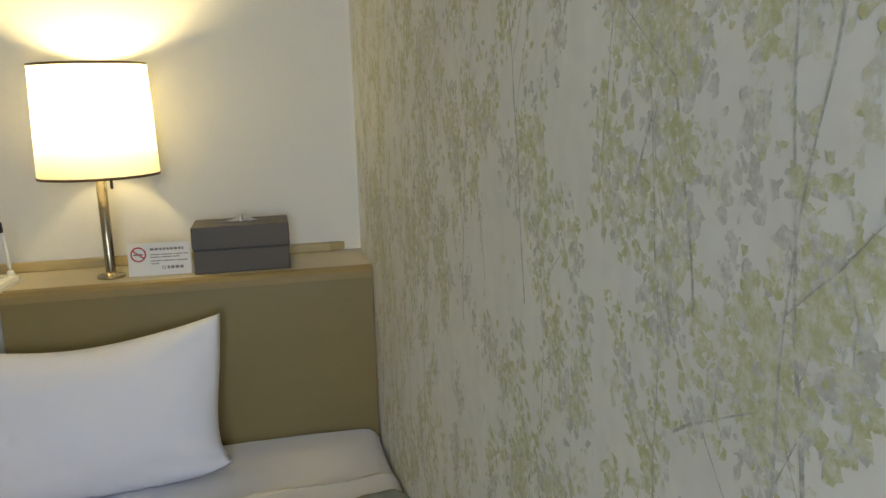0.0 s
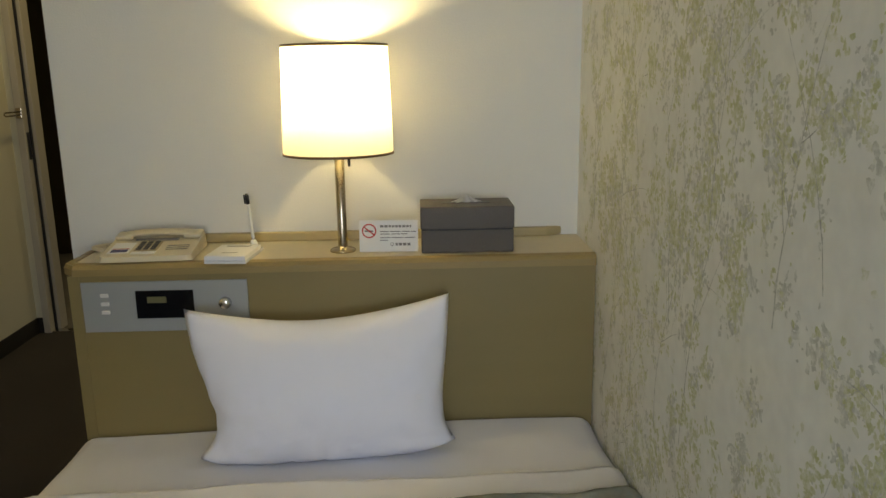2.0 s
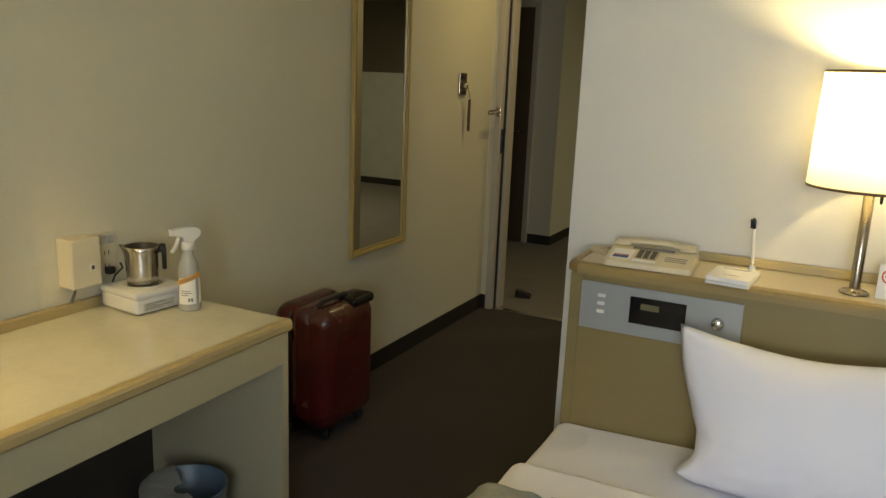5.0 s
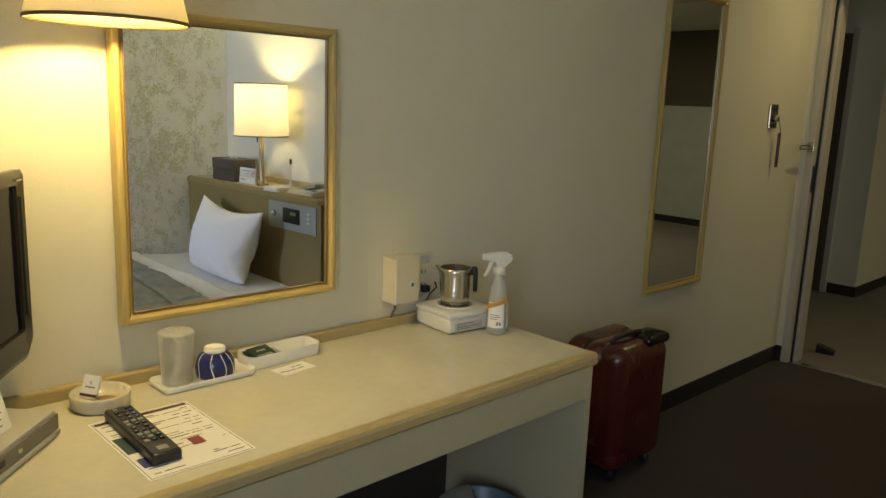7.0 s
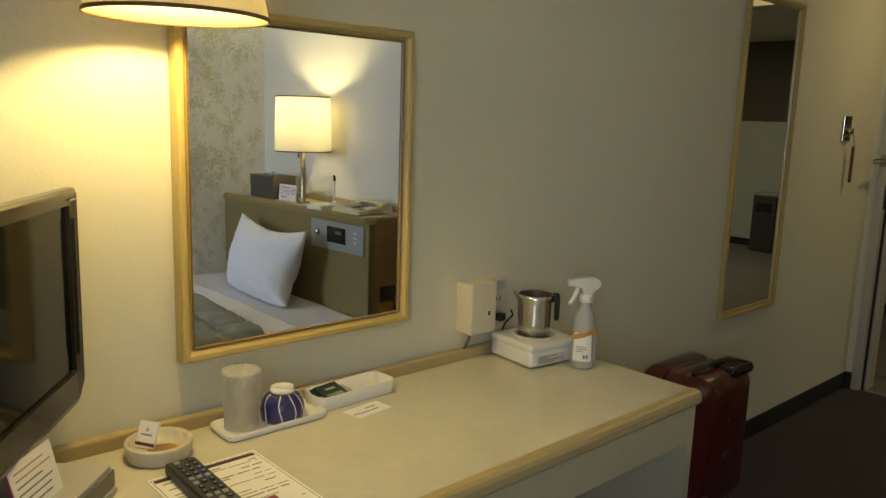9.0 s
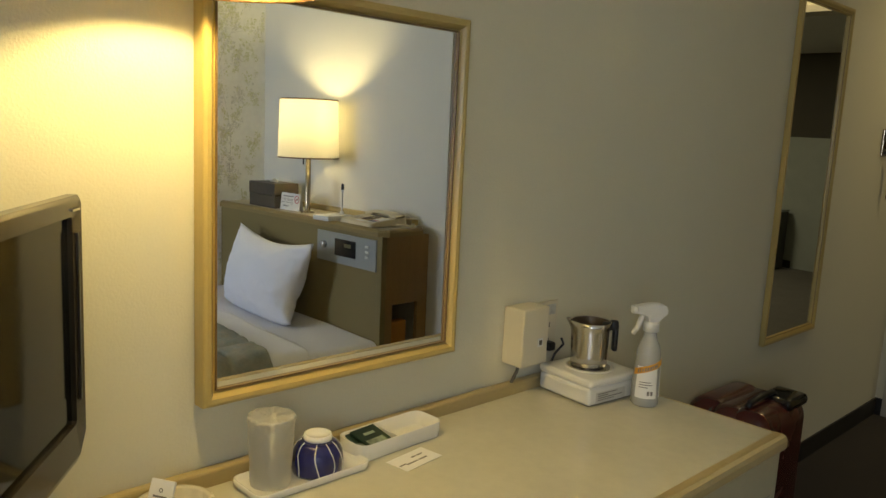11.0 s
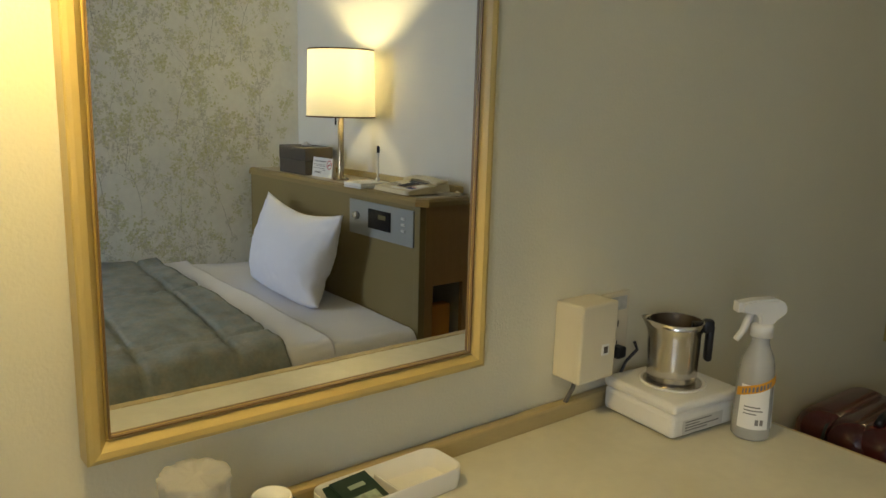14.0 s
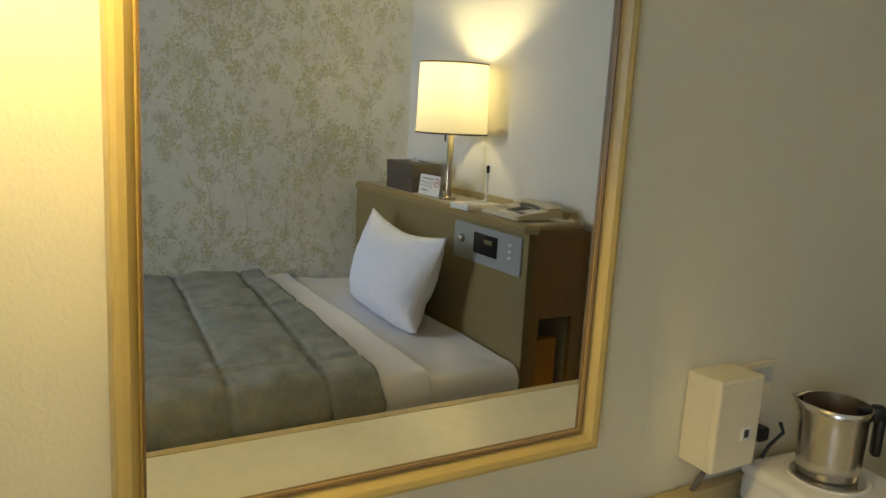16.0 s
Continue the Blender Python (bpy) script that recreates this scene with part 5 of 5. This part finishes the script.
def waste_bin():
    w = empty("waste_bin", pose(-1.955, 1.775, 0), "round blue-grey plastic waste bin with a pale liner", "waste bin")
    part("bin", lathe([(0, 0), (0.095, 0), (0.098, 0.004), (0.116, 0.246), (0.120, 0.250), (0.116, 0.254), (0.112, 0.250), (0.094, 0.008), (0, 0.008)], 48), material("bin_blue_grey", (0.10, 0.15, 0.20), 0.4), w, smooth=True)
    b = bmesh.new()
    cols = []
    for i in range(25):
        a = radians(150 + 180 * i / 24)
        cols.append([b.verts.new((r * math.cos(a), r * math.sin(a), z + 0.003 * noise.noise((i * 0.7, z * 30, 1)))) for r, z in ((0.030, 0.240), (0.070, 0.250), (0.113, 0.257), (0.1225, 0.254), (0.121, 0.18), (0.117, 0.14))])
    for p, q in zip(cols, cols[1:]):
        for m in range(5):
            b.faces.new((p[m], q[m], q[m + 1], p[m + 1]))
    bmesh.ops.solidify(b, geom=b.faces[:], thickness=0.001)
    part("liner", b, material("liner_pale", (0.55, 0.56, 0.56), 0.5), w, "pale plastic liner over the rim", True)


waste_bin()
b = extrude_outline([(-0.05, -0.03), (0.05, -0.03), (0.05, 0.03), (-0.05, 0.03)], 0, 0.05, 0.004)
for v in b.verts:
    if v.co.z > 0.03 and v.co.x > 0:
        v.co.z = 0.022
ds = part("door_wedge", b, M_BLACK)
ds.matrix_basis = pose(-2.16, 4.98, -0.002, 0, 0, 10)
tagged(ds, "black rubber door wedge on the corridor carpet", "door wedge")


# ---- printed leaves and branches of the wallpaper ----
def leaf_print():
    rng = random.Random(21)
    sets = {"stem": ([], []), "olive": ([], []), "grey": ([], []), "wash": ([], [])}
    XP = {"wash": XR - 0.00015, "grey": XR - 0.00020, "olive": XR - 0.00025, "stem": XR - 0.0003}

    def blob(kind, y, z, a, lon, wid, n=9):
        vs, fs = sets[kind]
        k0 = len(vs)
        depth = XP[kind] - rng.uniform(0, 0.00012)
        for k in range(n):
            t = 2 * math.pi * k / n
            j = rng.uniform(0.5, 1.25)
            u, v = lon * math.cos(t) * j, wid * math.sin(t) * j * (1.15 if math.cos(t) < 0.3 else 0.75)
            vs.append((depth, y + u * math.cos(a) - v * math.sin(a), z + u * math.sin(a) + v * math.cos(a)))
        fs.append(tuple(range(k0, k0 + n)))

    def ribbon(pts, w0, w1):
        vs, fs = sets["stem"]
        k0 = len(vs)
        depth = XP["stem"] - rng.uniform(0, 0.00012)
        n = len(pts)
        for i, (y, z) in enumerate(pts):
            y2, z2 = pts[min(i + 1, n - 1)]
            y1, z1 = pts[max(i - 1, 0)]
            d = math.hypot(y2 - y1, z2 - z1) or 1
            w = (w0 + (w1 - w0) * i / (n - 1)) * rng.uniform(0.7, 1.25)
            py, pz = -(z2 - z1) / d * w / 2, (y2 - y1) / d * w / 2
            vs.extend([(depth, y + py, z + pz), (depth, y - py, z - pz)])
        for i in range(n - 1):
            fs.append((k0 + 2 * i, k0 + 2 * i + 1, k0 + 2 * i + 3, k0 + 2 * i + 2))

    def leaves(y, z, count, spread, big):
        """Sprays round a twig: small groups of ragged leaves that run together."""
        for _ in range(count // 4 + 1):
            r, t = spread * abs(rng.gauss(0, 0.6)), rng.uniform(0, 2 * math.pi)
            cy, cz = y + r * math.cos(t), z + r * math.sin(t) * 1.15
            kind = rng.choices(("olive", "grey", "wash"), (0.46, 0.36, 0.18))[0]
            a0 = rng.uniform(0, math.pi)
            for _ in range(rng.randint(4, 8)):
                s = rng.uniform(0.0025, 0.0068) * big
                blob(kind, cy + rng.gauss(0, 0.0062) * big, cz + rng.gauss(0, 0.0075) * big, a0 + rng.gauss(0, 0.8), s, s * rng.uniform(0.35, 0.8))

    def clump(y, z, size=0.0, main=""):
        """One leafy mass: ragged dabs of mostly one ink run together, loose towards its rim."""
        main = main or rng.choices(("olive", "grey", "wash"), (0.44, 0.34, 0.22))[0]
        a0, size = rng.uniform(0.8, 2.3), size or rng.uniform(0.6, 1.35)
        for _ in range(rng.randint(26, 48)):
            u, v = rng.gauss(0, 0.0155) * size, rng.gauss(0, 0.0100) * size
            kind = main if rng.random() < 0.86 else rng.choice(("olive", "grey"))
            s = rng.uniform(0.0026, 0.0078) * size
            blob(kind, y + u * math.cos(a0) - v * math.sin(a0), z + u * math.sin(a0) + v * math.cos(a0), a0 + rng.gauss(0, 0.8), s, s * rng.uniform(0.4, 0.85), 11)

    def branch(y, z, a, length, width, depth):
        n = max(5, int(length / 0.03))
        pts, bend = [], rng.uniform(-0.5, 0.5)
        for i in range(n):
            pts.append((y, z))
            a += bend / n + rng.uniform(-0.13, 0.13)
            y += math.cos(a) * length / n
            z += math.sin(a) * length / n
            f = i / n
            if depth and rng.random() < 0.30 and f > 0.15:
                branch(y, z, a + rng.choice((-1, 1)) * rng.uniform(0.45, 1.0), length * rng.uniform(0.22, 0.42), width * 0.55, depth - 1)
            if f > (0.25 if depth > 1 else 0.1) and rng.random() < 0.55:
                leaves(y, z, rng.randint(7, 14), 0.026 + 0.018 * depth, rng.uniform(0.7, 1.3))
        ribbon(pts, width, width * 0.3)
        leaves(y, z, rng.randint(10, 20), 0.040, rng.uniform(0.9, 1.6))

    y = -0.85
    while y < 2.5:
        for z0 in (0.15, 0.62, 1.10, 1.58, 2.0):
            branch(y + rng.uniform(-0.10, 0.10), z0 + rng.uniform(-0.2, 0.2), radians(90) + rng.uniform(-0.25, 0.25), rng.uniform(0.45, 0.8), 0.0034, 2)
        y += 0.24
    for _ in range(1250):
        clump(rng.uniform(-0.85, 2.52), rng.uniform(0.3, 2.3))
    # the taller saplings of the print and the leaf masses about them
    for y0, z0, a, length in ((0.668, 1.16, 90, 0.40), (0.792, 1.03, 86, 0.24), (0.770, 1.145, 143, 0.13), (0.885, 1.30, 92, 0.26), (1.215, 1.14, 86, 0.36), (0.830, 1.30, 116, 0.12), (1.02, 1.02, 88, 0.30)):
        branch(y0, z0, radians(a), length, 0.0024, 1)
    for y0, z0, size, kind in ((0.772, 1.395, 1.0, "olive"), (0.700, 1.40, 1.1, "olive"), (0.700, 1.33, 1.3, "grey"), (0.741, 1.224, 0.8, "olive"), (0.686, 1.246, 1.0, "olive"), (0.682, 1.20, 1.0, "olive"), (0.869, 1.286, 1.0, "olive"), (0.77, 1.30, 1.2, "grey"), (0.612, 1.222, 0.9, "olive"), (0.608, 1.29, 1.0, "olive"), (1.01, 1.27, 1.2, "olive"), (0.957, 1.10, 1.2, "grey"), (0.862, 1.07, 1.0, "olive"), (0.625, 1.262, 0.7, "olive")):
        clump(y0, z0, size, kind)
    return sets


def ink(name, colour, cover):
    """Uneven watercolour ink: the paper shows through where it is thin."""
    m = material(name, colour, 0.7, vary=0.06, scale=20, bump=0.1, bump_scale=180)
    n, l = m.node_tree.nodes, m.node_tree.links
    b = n["Principled BSDF"]
    t = n.new("ShaderNodeTexNoise")
    t.inputs["Scale"].default_value, t.inputs["Detail"].default_value, t.inputs["Roughness"].default_value = 75, 7, 0.78
    l.new(n["Texture Coordinate"].outputs["Object"], t.inputs["Vector"])
    r = n.new("ShaderNodeMapRange")
    r.inputs[1].default_value, r.inputs[2].default_value, r.inputs[3].default_value, r.inputs[4].default_value = 0.40, 0.58, cover - 0.52, cover + 0.22
    l.new(t.outputs[0], r.inputs[0])
    mix = n.new("ShaderNodeMix")
    mix.data_type = "RGBA"
    mix.inputs["A"].default_value = (0.81, 0.825, 0.785, 1)
    old = b.inputs["Base Color"].links[0].from_socket
    l.new(r.outputs[0], mix.inputs["Factor"])
    l.new(old, mix.inputs["B"])
    l.new(mix.outputs["Result"], b.inputs["Base Color"])
    return m


INKS = {"stem": ((0.36, 0.38, 0.35), 0.80), "olive": ((0.50, 0.53, 0.27), 0.72), "grey": ((0.50, 0.52, 0.47), 0.70), "wash": ((0.56, 0.58, 0.40), 0.50)}
for kind, (vs, fs) in leaf_print().items():
    ok = [f for f in fs if all(-0.94 < vs[i][1] < YB - 0.003 and 0.02 < vs[i][2] < ZC - 0.02 for i in f)]
    me = bpy.data.meshes.new("printed_" + kind)
    me.from_pydata(vs, [], ok)
    me.materials.append(ink("print_" + kind, *INKS[kind]))
    ob = new("printed_leaves" if kind != "stem" else "printed_branches", me)
    ob.parent = bpy.data.objects["wall_east"]
    tagged(ob, kind="stuff")
